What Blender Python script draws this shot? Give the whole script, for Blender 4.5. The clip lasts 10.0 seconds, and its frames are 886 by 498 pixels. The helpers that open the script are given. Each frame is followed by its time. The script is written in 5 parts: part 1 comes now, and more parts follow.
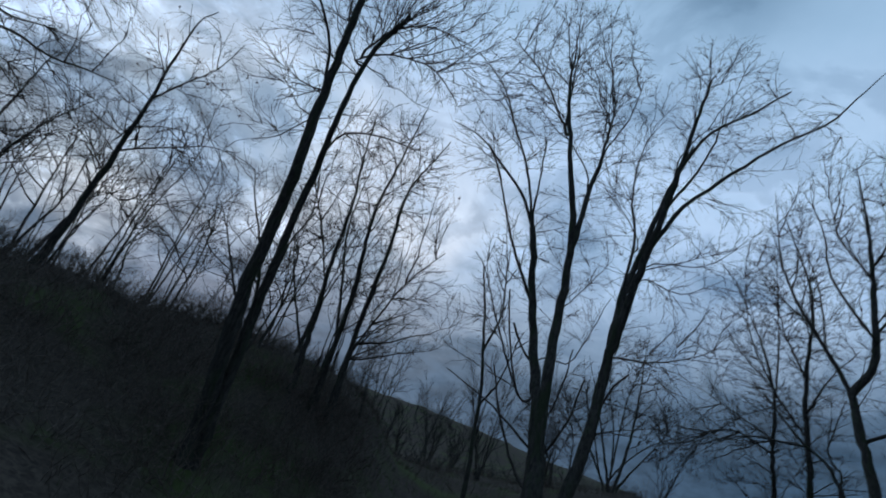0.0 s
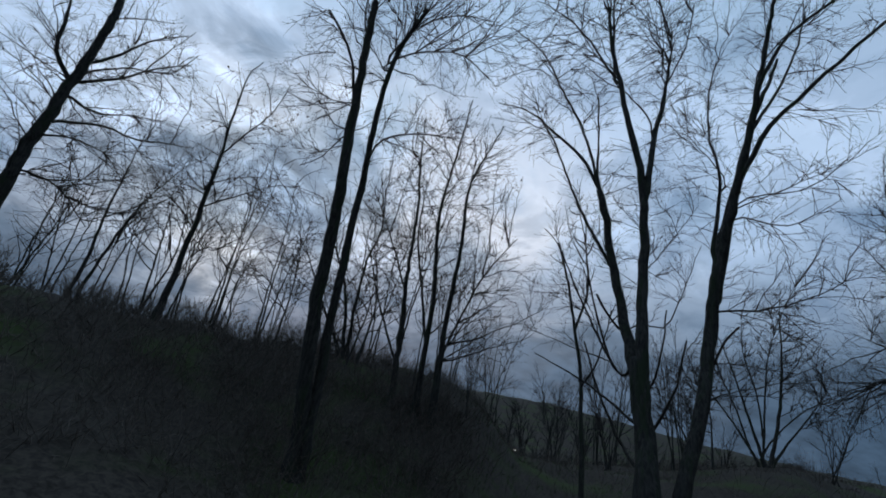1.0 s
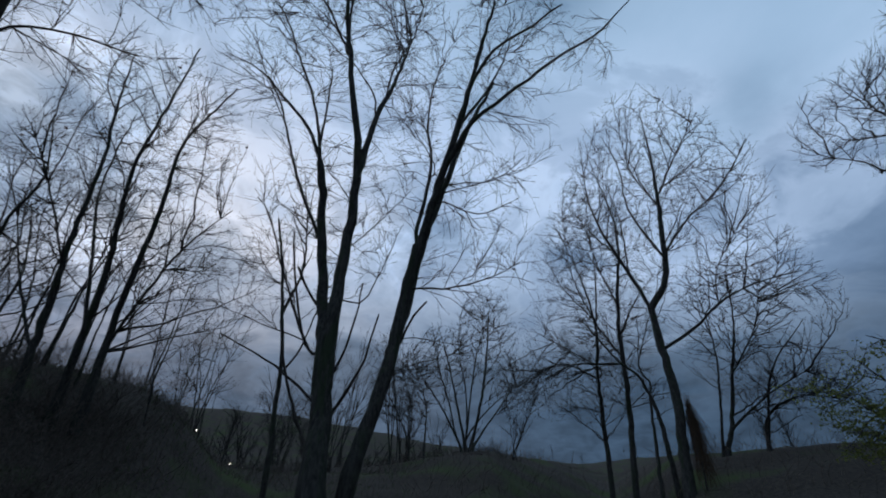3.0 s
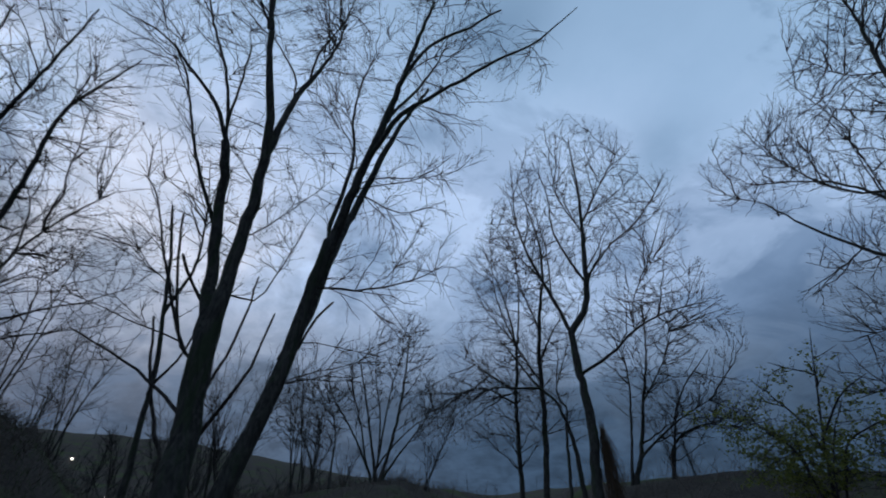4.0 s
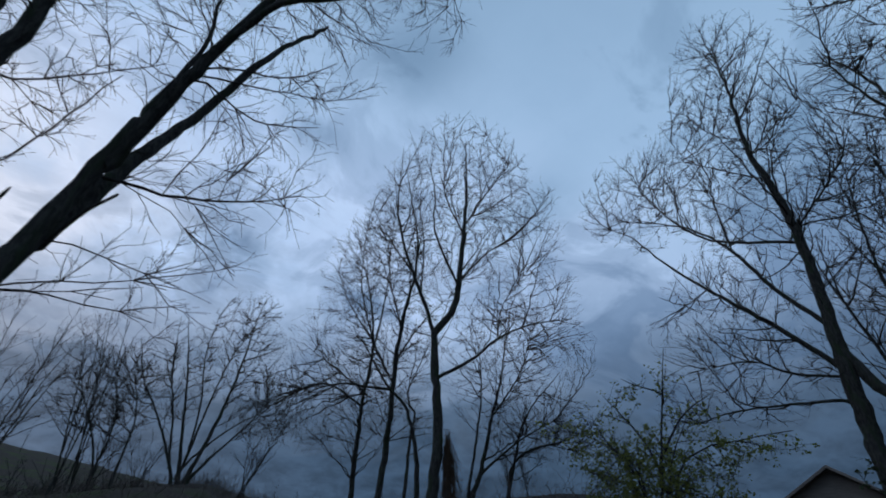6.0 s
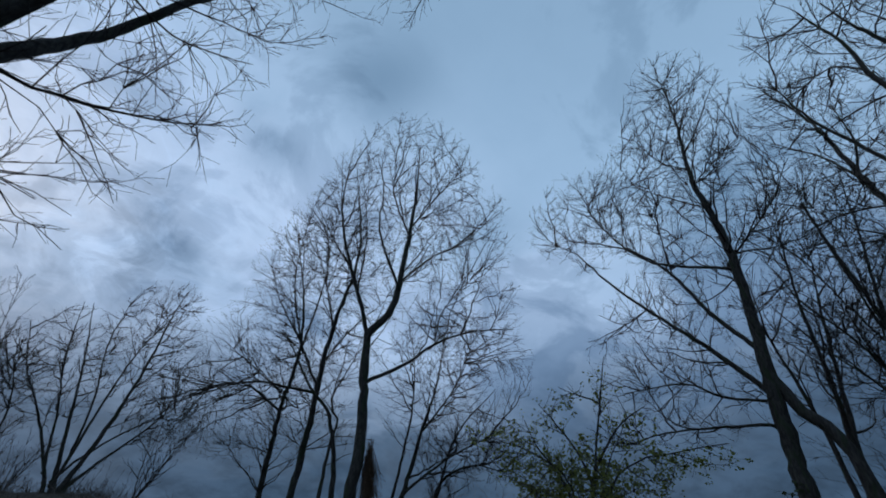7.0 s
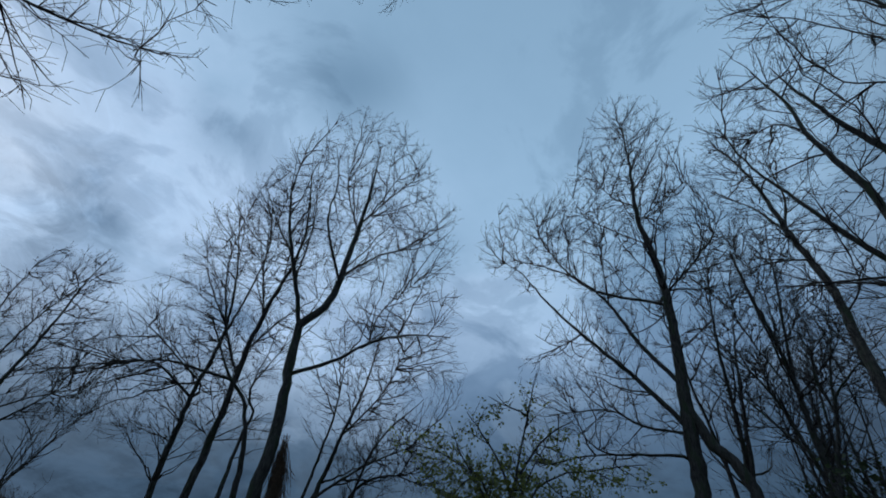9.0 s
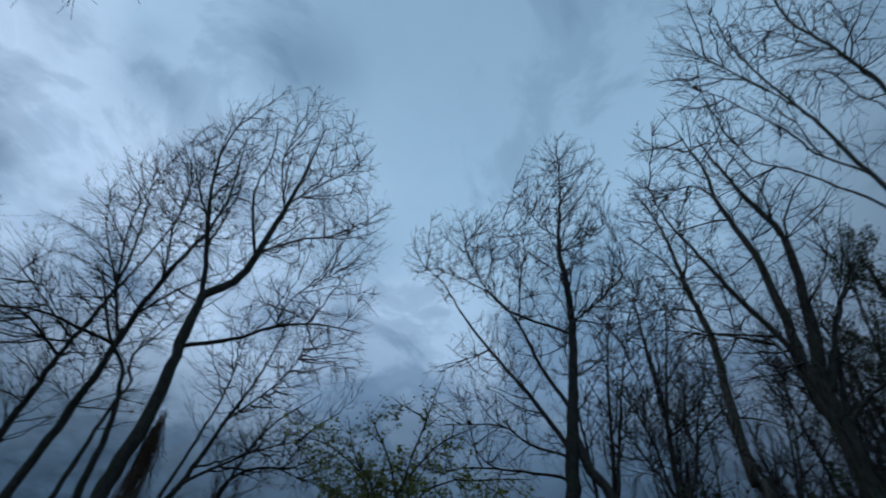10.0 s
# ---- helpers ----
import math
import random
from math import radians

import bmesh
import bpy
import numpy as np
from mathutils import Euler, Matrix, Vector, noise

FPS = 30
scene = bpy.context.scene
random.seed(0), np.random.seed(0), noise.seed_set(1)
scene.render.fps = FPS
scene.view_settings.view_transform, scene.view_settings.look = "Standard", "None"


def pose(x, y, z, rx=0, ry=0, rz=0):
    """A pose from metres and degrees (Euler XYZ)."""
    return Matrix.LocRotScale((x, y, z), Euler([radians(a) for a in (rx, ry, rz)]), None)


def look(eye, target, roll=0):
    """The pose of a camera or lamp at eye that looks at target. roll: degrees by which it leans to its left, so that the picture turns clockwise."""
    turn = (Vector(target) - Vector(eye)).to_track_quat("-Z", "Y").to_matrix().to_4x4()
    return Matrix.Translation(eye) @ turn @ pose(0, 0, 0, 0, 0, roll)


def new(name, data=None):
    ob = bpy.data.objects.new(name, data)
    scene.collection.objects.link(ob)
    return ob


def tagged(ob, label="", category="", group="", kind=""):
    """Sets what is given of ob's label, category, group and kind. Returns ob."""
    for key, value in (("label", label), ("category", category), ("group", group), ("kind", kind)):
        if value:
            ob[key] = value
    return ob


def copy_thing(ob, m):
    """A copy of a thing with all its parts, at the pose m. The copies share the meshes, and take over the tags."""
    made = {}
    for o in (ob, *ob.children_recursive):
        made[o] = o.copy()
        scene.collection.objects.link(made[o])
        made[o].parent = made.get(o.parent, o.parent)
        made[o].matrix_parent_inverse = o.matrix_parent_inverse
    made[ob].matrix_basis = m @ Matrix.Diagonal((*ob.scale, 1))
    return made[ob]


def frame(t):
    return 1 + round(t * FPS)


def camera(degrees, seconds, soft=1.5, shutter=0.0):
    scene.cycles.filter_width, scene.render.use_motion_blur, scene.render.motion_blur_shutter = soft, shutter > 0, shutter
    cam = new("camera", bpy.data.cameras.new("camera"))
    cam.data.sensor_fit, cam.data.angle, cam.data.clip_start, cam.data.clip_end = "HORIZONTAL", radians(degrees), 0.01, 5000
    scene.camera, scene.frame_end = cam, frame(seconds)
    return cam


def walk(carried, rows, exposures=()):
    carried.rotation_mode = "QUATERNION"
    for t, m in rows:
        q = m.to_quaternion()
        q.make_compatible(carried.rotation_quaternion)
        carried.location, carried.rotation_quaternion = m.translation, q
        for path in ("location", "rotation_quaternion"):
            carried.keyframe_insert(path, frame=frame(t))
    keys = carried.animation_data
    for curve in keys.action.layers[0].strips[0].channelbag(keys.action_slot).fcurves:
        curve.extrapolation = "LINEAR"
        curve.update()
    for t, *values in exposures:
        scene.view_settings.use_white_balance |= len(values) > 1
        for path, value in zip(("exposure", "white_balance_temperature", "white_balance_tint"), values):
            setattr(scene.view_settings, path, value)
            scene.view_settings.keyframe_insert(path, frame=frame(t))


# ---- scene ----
cam = camera(86.9, 10.0, soft=1.8, shutter=0.26)
PATH = [
    (0, (0.44, 0.165, 1.442), (0.169, 1.954, 2.295), 17.5),
    (0.5, (0.859, 0.36, 1.448), (0.367, 2.135, 2.228), 12.9),
    (1, (1.214, 0.692, 1.451), (0.551, 2.414, 2.223), 10.9),
    (1.5, (1.593, 1.056, 1.452), (1.085, 2.823, 2.238), 8.6),
    (1.8, (1.783, 1.312, 1.437), (1.461, 3.1, 2.273), 7.2),
    (2, (1.894, 1.461, 1.415), (1.727, 3.272, 2.246), 6.8),
    (2.5, (2.259, 1.81, 1.292), (2.39, 3.602, 2.171), 4.4),
    (2.7, (2.389, 1.937, 1.256), (2.593, 3.715, 2.148), 3.9),
    (3.8, (2.946, 2.998, 1.205), (3.445, 4.637, 2.235), 1.6),
    (4, (3.051, 3.172, 1.225), (3.613, 4.788, 2.26), 2.1),
    (4.5, (3.314, 3.646, 1.237), (4.027, 5.186, 2.295), 2.7),
    (5, (3.597, 4.18, 1.193), (4.44, 5.642, 2.266), 3.1),
    (5.5, (3.948, 4.655, 1.121), (4.863, 6.058, 2.213), 3.1),
    (6, (4.305, 4.991, 1.11), (5.29, 6.328, 2.224), 3.5),
    (6.2, (4.571, 5.176, 1.123), (5.586, 6.473, 2.256), 3.9),
    (7.3, (5.479, 5.973, 0.718), (6.596, 7.081, 1.953), 4.5),
    (7.5, (5.571, 6.042, 0.7), (6.697, 7.133, 1.942), 4.7),
    (8, (5.636, 6.138, 0.656), (6.795, 7.177, 1.913), 5.2),
    (8.5, (5.68, 6.155, 0.618), (6.86, 7.147, 1.891), 6.2),
    (9, (5.709, 6.171, 0.601), (6.913, 7.117, 1.888), 7.2),
    (9.5, (5.742, 6.209, 0.56), (6.971, 7.108, 1.857), 8.3),
    (10, (5.775, 6.34, 0.494), (7.108, 6.993, 1.835), 9.6),
]
walk(cam, [(t, look(eye, target, roll)) for t, eye, target, roll in PATH], [
    (0.0, 0.05, 6500, 10), (1.0, 0.05, 6750, 12), (2.5, 0.05, 6800, 14), (4.5, -0.05, 6450, 16), (6.0, 0.0, 6500, 15), (7.5, -0.06, 6500, 12), (10.0, -0.02, 6500, 9)])

# ---- sky and light: overcast dusk, the last glow low in the north-west ----
GLOW_AZIMUTH = -28.0
world = bpy.data.worlds.new("dusk_sky")
scene.world = world
world.use_nodes = True


class Nodes:
    """Short hand for building node trees."""

    def __init__(self, tree):
        self.tree = tree
        tree.nodes.clear()

    def add(self, kind, settings=(), **inputs):
        n = self.tree.nodes.new(kind)
        for key, value in settings:
            setattr(n, key, value)
        for key, value in inputs.items():
            self.link(value, n.inputs[key.replace("_", " ")])
        return n

    def link(self, value, socket):
        if isinstance(value, bpy.types.NodeSocket):
            self.tree.links.new(value, socket)
        else:
            socket.default_value = value

    def math(self, op, a, b=0.0, clamp=False):
        n = self.tree.nodes.new("ShaderNodeMath")
        n.operation, n.use_clamp = op, clamp
        self.link(a, n.inputs[0])
        self.link(b, n.inputs[1])
        return n.outputs[0]

    def ramp(self, value, stops, smooth=True):
        n = self.tree.nodes.new("ShaderNodeValToRGB")
        n.color_ramp.interpolation = "EASE" if smooth else "LINEAR"
        for k, (place, colour) in enumerate(stops):
            e = n.color_ramp.elements[k] if k < 2 else n.color_ramp.elements.new(place)
            e.position, e.color = place, (*colour, 1) if len(colour) == 3 else colour
        self.link(value, n.inputs[0])
        return n.outputs[0]

    def mix(self, factor, a, b, blend="MIX"):
        n = self.tree.nodes.new("ShaderNodeMix")
        n.data_type, n.blend_type = "RGBA", blend
        self.link(factor, n.inputs[0])
        self.link(a, n.inputs[6])
        self.link(b, n.inputs[7])
        return n.outputs[2]

    def noise(self, vector, scale, detail=5.0, rough=0.55, distortion=0.0):
        n = self.tree.nodes.new("ShaderNodeTexNoise")
        self.link(vector, n.inputs["Vector"])
        n.inputs["Scale"].default_value, n.inputs["Detail"].default_value = scale, detail
        n.inputs["Roughness"].default_value, n.inputs["Distortion"].default_value = rough, distortion
        return n.outputs["Fac"]


def grey(v):
    return (v, v, v)


def toward_way(bearing, rise):
    a, e = radians(bearing), radians(rise)
    return (math.sin(a) * math.cos(e), math.cos(a) * math.cos(e), math.sin(e))


# larger clouds: bearing, height in degrees, half width in degrees, weight
CLOUDS = ((-57, 21, 6, 1.1), (-47, 23, 6, 1.2), (-41, 26, 5, 1.0), (-35, 29, 5, 1.0), (-50, 37, 5, 0.9), (-36, 44, 8, 0.45), (-22, 18, 8, 0.7), (-62, 9, 7, 0.7), (-36, 14, 7, 0.7), (6, 27, 7, 0.4), (24, 26, 8, 0.35), (58, 22, 9, 0.9), (84, 27, 14, 0.7), (100, 20, 16, 0.5))
PUFFS = ((15, 44.5, 3.5, 0.75), (27, 55, 5, 0.9), (-1, 40, 5, 0.45), (11, 47, 3, 0.45), (8, 31, 4, 0.55), (3, 27, 4, 0.5), (13, 29, 4, 0.5), (25, 27, 5, 0.5), (57, 24, 5, 0.7), (67, 22, 5, 0.5), (51, 38, 5, 0.7), (36, 58, 4, 0.3))
GAPS = ((-22, 34, 24, 0.6), (-40, 38, 12, 0.4), (-4, 44, 14, 0.3), (-29, 21, 8, 0.35), (-12, 22, 10, 0.45), (-10, 36, 14, 0.25), (-64, 28, 9, 1.2), (-61, 14, 6, 1.1), (-44, 17, 6, 0.8), (-50, 31, 5, 1.0), (-48, 16, 5, 0.6), (-60, 36, 10, 0.8), (-70, 42, 14, 0.8), (4, 31, 11, 0.6), (16, 32, 11, 0.5), (38, 32, 15, 0.75), (56, 31, 11, 0.75), (30, 25, 10, 0.5))


def build_sky():
    n = Nodes(world.node_tree)
    way = n.add("ShaderNodeTexCoord").outputs["Generated"]
    x, y, z = n.add("ShaderNodeSeparateXYZ", Vector=way).outputs
    up = n.math("MAXIMUM", z, 0.0)
    # cloud deck: the view ray met with a flat layer overhead
    flat = n.math("ADD", up, 0.38)
    deck = n.add("ShaderNodeCombineXYZ", X=n.math("DIVIDE", x, flat), Y=n.math("DIVIDE", y, flat), Z=n.math("MULTIPLY", up, 0.6)).outputs[0]
    drift = n.noise(deck, 1.3, 3.0, 0.5)
    big = n.noise(deck, 2.3, 6.0, 0.55, 0.4)
    puffs = n.noise(deck, 4.8, 8.0, 0.56, 0.45)
    streaks = n.noise(deck, 9.0, 6.0, 0.6, 0.3)

    def blobs(table):
        total = 0.0
        for bearing, rise, wide, weight in table:
            dot = n.tree.nodes.new("ShaderNodeVectorMath")
            dot.operation = "DOT_PRODUCT"
            n.link(way, dot.inputs[0])
            dot.inputs[1].default_value = toward_way(bearing, rise)
            near = n.math("DIVIDE", n.math("SUBTRACT", 1.0, dot.outputs["Value"]), 1 - math.cos(radians(wide)))
            total = n.math("ADD", total, n.math("MULTIPLY", n.math("EXPONENT", n.math("MULTIPLY", near, -0.9)), weight))
        return total

    ga = radians(GLOW_AZIMUTH)
    toward = n.math("ADD", n.math("MULTIPLY", x, math.sin(ga)), n.math("MULTIPLY", y, math.cos(ga)))
    side = n.math("ADD", n.math("MULTIPLY", toward, 0.5), 0.5)
    glow = n.math("POWER", n.math("MAXIMUM", side, 0.0), 4.0)
    nishita = n.add("ShaderNodeTexSky", (("sky_type", "NISHITA"), ("sun_disc", False), ("sun_elevation", radians(1.5)), ("sun_rotation", radians(GLOW_AZIMUTH)))).outputs[0]
    clear = n.ramp(up, [(0.0, (0.105, 0.17, 0.275)), (0.22, (0.215, 0.335, 0.505)), (0.42, (0.345, 0.505, 0.73)), (0.66, (0.298, 0.48, 0.69)), (1.0, (0.23, 0.385, 0.56))])
    sky = n.mix(0.03, clear, nishita)
    # thin bright cloud where the last light comes through, whitest over the bank
    warm = n.math("MULTIPLY", blobs(((-56, 24, 20, 1.0),)), 1.0, clamp=True)
    lit = n.math("MULTIPLY", blobs(GAPS), n.ramp(n.math("ADD", n.math("MULTIPLY", big, 0.6), n.math("MULTIPLY", puffs, 0.4)), [(0.35, grey(0.28)), (0.63, grey(1.1))]), clamp=True)
    sky = n.mix(lit, sky, n.mix(n.ramp(glow, [(0.42, grey(0)), (0.84, grey(1))]), (0.47, 0.64, 0.88, 1), n.mix(warm, (0.67, 0.745, 0.87, 1), (0.88, 0.91, 0.95, 1))))
    # grey rags of cloud, heavier low down
    rags = n.math("ADD", n.math("MULTIPLY", blobs(CLOUDS), 0.28), n.math("MULTIPLY", n.math("SUBTRACT", drift, 0.5), 0.22))
    cover = n.ramp(n.math("ADD", puffs, rags), [(0.52, grey(0)), (0.62, grey(0.5)), (0.76, grey(1))])
    veil = n.ramp(streaks, [(0.40, grey(0.0)), (0.72, grey(0.35))])
    cover = n.math("MAXIMUM", cover, n.math("MULTIPLY", veil, n.ramp(up, [(0.15, grey(1.0)), (0.6, grey(0.25))])))
    sky = n.mix(n.math("MULTIPLY", cover, 0.92), sky, n.mix(1.0, sky, n.ramp(up, [(0.1, (0.36, 0.43, 0.51)), (0.5, (0.42, 0.49, 0.55)), (0.9, (0.62, 0.67, 0.71))]), "MULTIPLY"))
    # a few small dark puffs high up
    torn = n.ramp(n.noise(deck, 6.5, 6.0, 0.5, 0.2), [(0.34, grey(0.3)), (0.60, grey(1.0))])
    puff = n.math("MULTIPLY", blobs(PUFFS), torn, clamp=True)
    sky = n.mix(puff, sky, n.mix(1.0, sky, (0.58, 0.64, 0.68, 1), "MULTIPLY"))
    # small bright and dark mottling where the light breaks through low down
    mottle = n.ramp(n.noise(deck, 8.5, 8.0, 0.62, 0.7), [(0.36, grey(0.55)), (0.5, grey(1.02)), (0.63, grey(1.6))])
    sky = n.mix(n.math("MULTIPLY", blobs(((-52, 20, 18, 1.0), (-28, 15, 12, 0.4), (4, 28, 9, 0.4))), 1.0, clamp=True), sky, n.mix(1.0, sky, mottle, "MULTIPLY"))
    # the slate-blue bank of cloud along the skyline
    ragged = n.math("ADD", up, n.math("MULTIPLY", n.math("SUBTRACT", puffs, 0.5), 0.26))
    ragged = n.math("ADD", ragged, n.math("MULTIPLY", blobs(((-54, 18, 13, 0.9), (-36, 15, 11, 0.6), (-24, 24, 9, 0.5), (54, 29, 10, 0.4), (98, 20, 22, -0.85), (60, 20, 9, -0.25), (34, 12, 14, -0.25))), 0.13))
    low = n.ramp(ragged, [(0.10, grey(0.98)), (0.20, grey(0.86)), (0.30, grey(0.42)), (0.43, grey(0.0))])
    bank = n.mix(1.0, n.ramp(glow, [(0.3, (0.036, 0.070, 0.119)), (0.9, (0.073, 0.114, 0.175))]), n.ramp(streaks, [(0.3, grey(0.75)), (0.7, grey(1.35))]), "MULTIPLY")
    sky = n.mix(low, sky, bank)
    # the sky behind, away from the sunset, is nearly night
    sky = n.mix(n.ramp(side, [(0.08, grey(0.8)), (0.30, grey(0.0))]), sky, (0.05, 0.068, 0.10, 1))
    n.add("ShaderNodeOutputWorld", Surface=n.add("ShaderNodeBackground", Color=sky, Strength=1.04).outputs[0])


build_sky()
sun = new("sun", bpy.data.lights.new("sun", "SUN"))
sun.data.energy, sun.data.angle, sun.data.color = 0.05, radians(25), (1.0, 0.86, 0.74)
sun.matrix_world = look((0, 0, 60), (60 * -math.sin(radians(GLOW_AZIMUTH)), 60 * -math.cos(radians(GLOW_AZIMUTH)), 45))


# ---- materials ----
def material(name, dark, light, scale, rough=0.9, bump=0.4, stretch=(1, 1, 1), tint=None, fine=4.0, gloss=0.1, patch=1.0, thin=0.0):
    """A rough natural surface: two scales of mottling, a tint in patches and relief."""
    m = bpy.data.materials.new(name)
    m.use_nodes = True
    n = Nodes(m.node_tree)
    where = n.add("ShaderNodeTexCoord").outputs["Object"]
    vec = n.add("ShaderNodeMapping", Vector=where, Scale=stretch).outputs[0]
    coarse, grain = n.noise(vec, scale * patch, 4.0, 0.6, 0.3), n.noise(vec, scale * fine, 6.0, 0.65, 0.6)
    colour = n.mix(n.ramp(grain, [(0.3, grey(0)), (0.7, grey(1))]), (*dark, 1), (*light, 1))
    if tint:
        colour = n.mix(n.ramp(coarse, [(0.48, grey(0)), (0.66, grey(0.8))]), colour, (*tint, 1))
    info = n.add("ShaderNodeObjectInfo").outputs["Random"]
    island = n.add("ShaderNodeNewGeometry").outputs["Random Per Island"]
    pick = n.math("ADD", n.math("MULTIPLY", info, 0.3), n.math("MULTIPLY", island, 0.4))
    colour = n.mix(1.0, colour, n.ramp(pick, [(0.0, grey(0.75)), (0.7, grey(1.25))]), "MULTIPLY")
    relief = n.add("ShaderNodeBump", Strength=bump, Distance=0.03, Height=n.math("ADD", grain, coarse))
    shader = n.add("ShaderNodeBsdfPrincipled", Base_Color=colour, Roughness=rough, Normal=relief.outputs[0], Specular_IOR_Level=gloss)
    surface = shader.outputs[0]
    if thin:
        glowing = n.add("ShaderNodeBsdfTranslucent", Color=colour)
        both = n.add("ShaderNodeMixShader", Fac=thin)
        n.link(surface, both.inputs[1])
        n.link(glowing.outputs[0], both.inputs[2])
        surface = both.outputs[0]
    n.add("ShaderNodeOutputMaterial", Surface=surface)
    return m


BARK = material("bark", (0.028, 0.027, 0.026), (0.080, 0.076, 0.070), 5.0, 0.95, 0.8, (1, 1, 0.22), (0.036, 0.050, 0.028))
BARK_PALE = material("pale_bark", (0.045, 0.042, 0.038), (0.13, 0.12, 0.105), 5.0, 0.95, 0.8, (1, 1, 0.3), (0.055, 0.075, 0.045))
TWIG = material("twig", (0.028, 0.026, 0.025), (0.070, 0.064, 0.060), 3.0, 0.9, 0.1)
DEADWOOD = material("dead_wood", (0.025, 0.022, 0.020), (0.07, 0.062, 0.055), 6.0, 0.95, 0.8, (1, 1, 0.2))
EARTH = material("leaf_litter", (0.027, 0.0225, 0.019), (0.074, 0.060, 0.050), 0.9, 1.0, 0.15, tint=(0.048, 0.070, 0.021), fine=9.0, patch=0.3)
BRUSH = material("dry_brush", (0.075, 0.062, 0.054), (0.17, 0.142, 0.122), 2.0, 0.95, 0.1)
GRASS = material("grass", (0.020, 0.032, 0.010), (0.055, 0.075, 0.024), 1.5, 0.9, 0.1)
MEADOW = material("meadow_grass", (0.045, 0.066, 0.022), (0.095, 0.125, 0.050), 0.5, 0.9, 0.1)
LEAF = material("young_leaf", (0.16, 0.18, 0.042), (0.29, 0.31, 0.095), 4.0, 0.6, 0.1, thin=0.6)
DARK_LEAF = material("dark_leaf", (0.030, 0.044, 0.022), (0.07, 0.086, 0.042), 4.0, 0.5, 0.1, thin=0.3)
DRY_LEAF = material("dry_leaf", (0.05, 0.032, 0.022), (0.12, 0.078, 0.052), 5.0, 0.9, 0.1)
SIDING = material("siding", (0.25, 0.215, 0.195), (0.35, 0.30, 0.27), 2.0, 0.85, 0.2, (0.2, 0.2, 6))
SHINGLE = material("shingle", (0.080, 0.070, 0.064), (0.14, 0.122, 0.112), 4.0, 0.9, 0.4)

LAMP_GLASS = bpy.data.materials.new("lit_lamp")
LAMP_GLASS.use_nodes = True
_n = Nodes(LAMP_GLASS.node_tree)
_n.add("ShaderNodeOutputMaterial", Surface=_n.add("ShaderNodeEmission", Color=(1.0, 0.93, 0.82, 1), Strength=4.0).outputs[0])


# ---- building helpers ----
def mesh_object(name, verts, faces, mat, parent=None, smooth=True):
    me = bpy.data.meshes.new(name)
    me.from_pydata(verts, [], faces)
    if smooth:
        me.polygons.foreach_set("use_smooth", [True] * len(me.polygons))
    me.materials.append(mat)
    me.update()
    ob = new(name, me)
    if parent is not None:
        ob.parent = parent
    return ob


def raw_mesh(name, v, f, mat, parent=None, smooth=False):
    me = bpy.data.meshes.new(name)
    me.vertices.add(len(v))
    me.vertices.foreach_set("co", np.asarray(v, np.float32).ravel())
    me.loops.add(f.size)
    me.loops.foreach_set("vertex_index", f.astype(np.int32).ravel())
    me.polygons.add(len(f))
    me.polygons.foreach_set("loop_start", np.arange(0, f.size, f.shape[1], dtype=np.int32))
    if smooth:
        me.polygons.foreach_set("use_smooth", np.ones(len(f), bool))
    me.update(calc_edges=True)
    me.materials.append(mat)
    ob = new(name, me)
    if parent is not None:
        ob.parent = parent
    return ob


def part(name, bm, mat, parent, label=""):
    """Links a bmesh as one mesh object under a thing or a part."""
    me = bpy.data.meshes.new(name)
    bm.to_mesh(me)
    bm.free()
    me.materials.append(mat)
    ob = new(name, me)
    ob.parent = parent
    return tagged(ob, label)


def empty(name, at):
    ob = new(name)
    ob.location = at
    return ob


def smoothstep(a, b, v):
    k = np.clip((v - a) / (b - a), 0, 1)
    return k * k * (3 - 2 * k)


def tubes(paths, radii, sides):
    """Tapered tubes round many paths at once: paths (m, n, 3), radii (m, n). Verts and quads."""
    m, n, _ = paths.shape
    tan = np.gradient(paths, axis=1)
    tan /= np.linalg.norm(tan, axis=2, keepdims=True) + 1e-9
    ref = np.where(np.abs(tan[:, :1, 2:3]) > 0.8, np.array([1.0, 0.1, 0.0]), np.array([0.1, 0.0, 1.0]))
    ref = np.repeat(ref, n, axis=1)
    a = np.cross(tan, ref)
    a /= np.linalg.norm(a, axis=2, keepdims=True) + 1e-9
    b = np.cross(tan, a)
    ang = np.arange(sides) * 2 * math.pi / sides
    ring = paths[:, :, None, :] + radii[:, :, None, None] * (a[:, :, None, :] * np.cos(ang)[None, None, :, None] + b[:, :, None, :] * np.sin(ang)[None, None, :, None])
    verts = ring.reshape(-1, 3)
    base = (np.arange(m) * n * sides)[:, None, None] + (np.arange(n - 1) * sides)[None, :, None]
    k = np.arange(sides)[None, None, :]
    k2 = (k + 1) % sides
    quads = np.stack([base + k, base + k2, base + sides + k2, base + sides + k], axis=-1).reshape(-1, 4)
    return verts, quads


def curve_through(points, step=0.35):
    """A smooth line through a few points (Catmull-Rom), sampled evenly."""
    p = np.array(points, float)
    q = np.vstack([2 * p[0] - p[1], p, 2 * p[-1] - p[-2]])
    out = []
    for k in range(len(p) - 1):
        a, b, c, d = q[k:k + 4]
        count = max(2, int(np.linalg.norm(c - b) / step))
        t = np.linspace(0, 1, count, endpoint=False)[:, None]
        out.append(0.5 * (2 * b + (c - a) * t + (2 * a - 5 * b + 4 * c - d) * t ** 2 + (3 * b - a - 3 * c + d) * t ** 3))
    out.append(p[-1:])
    return np.vstack(out)


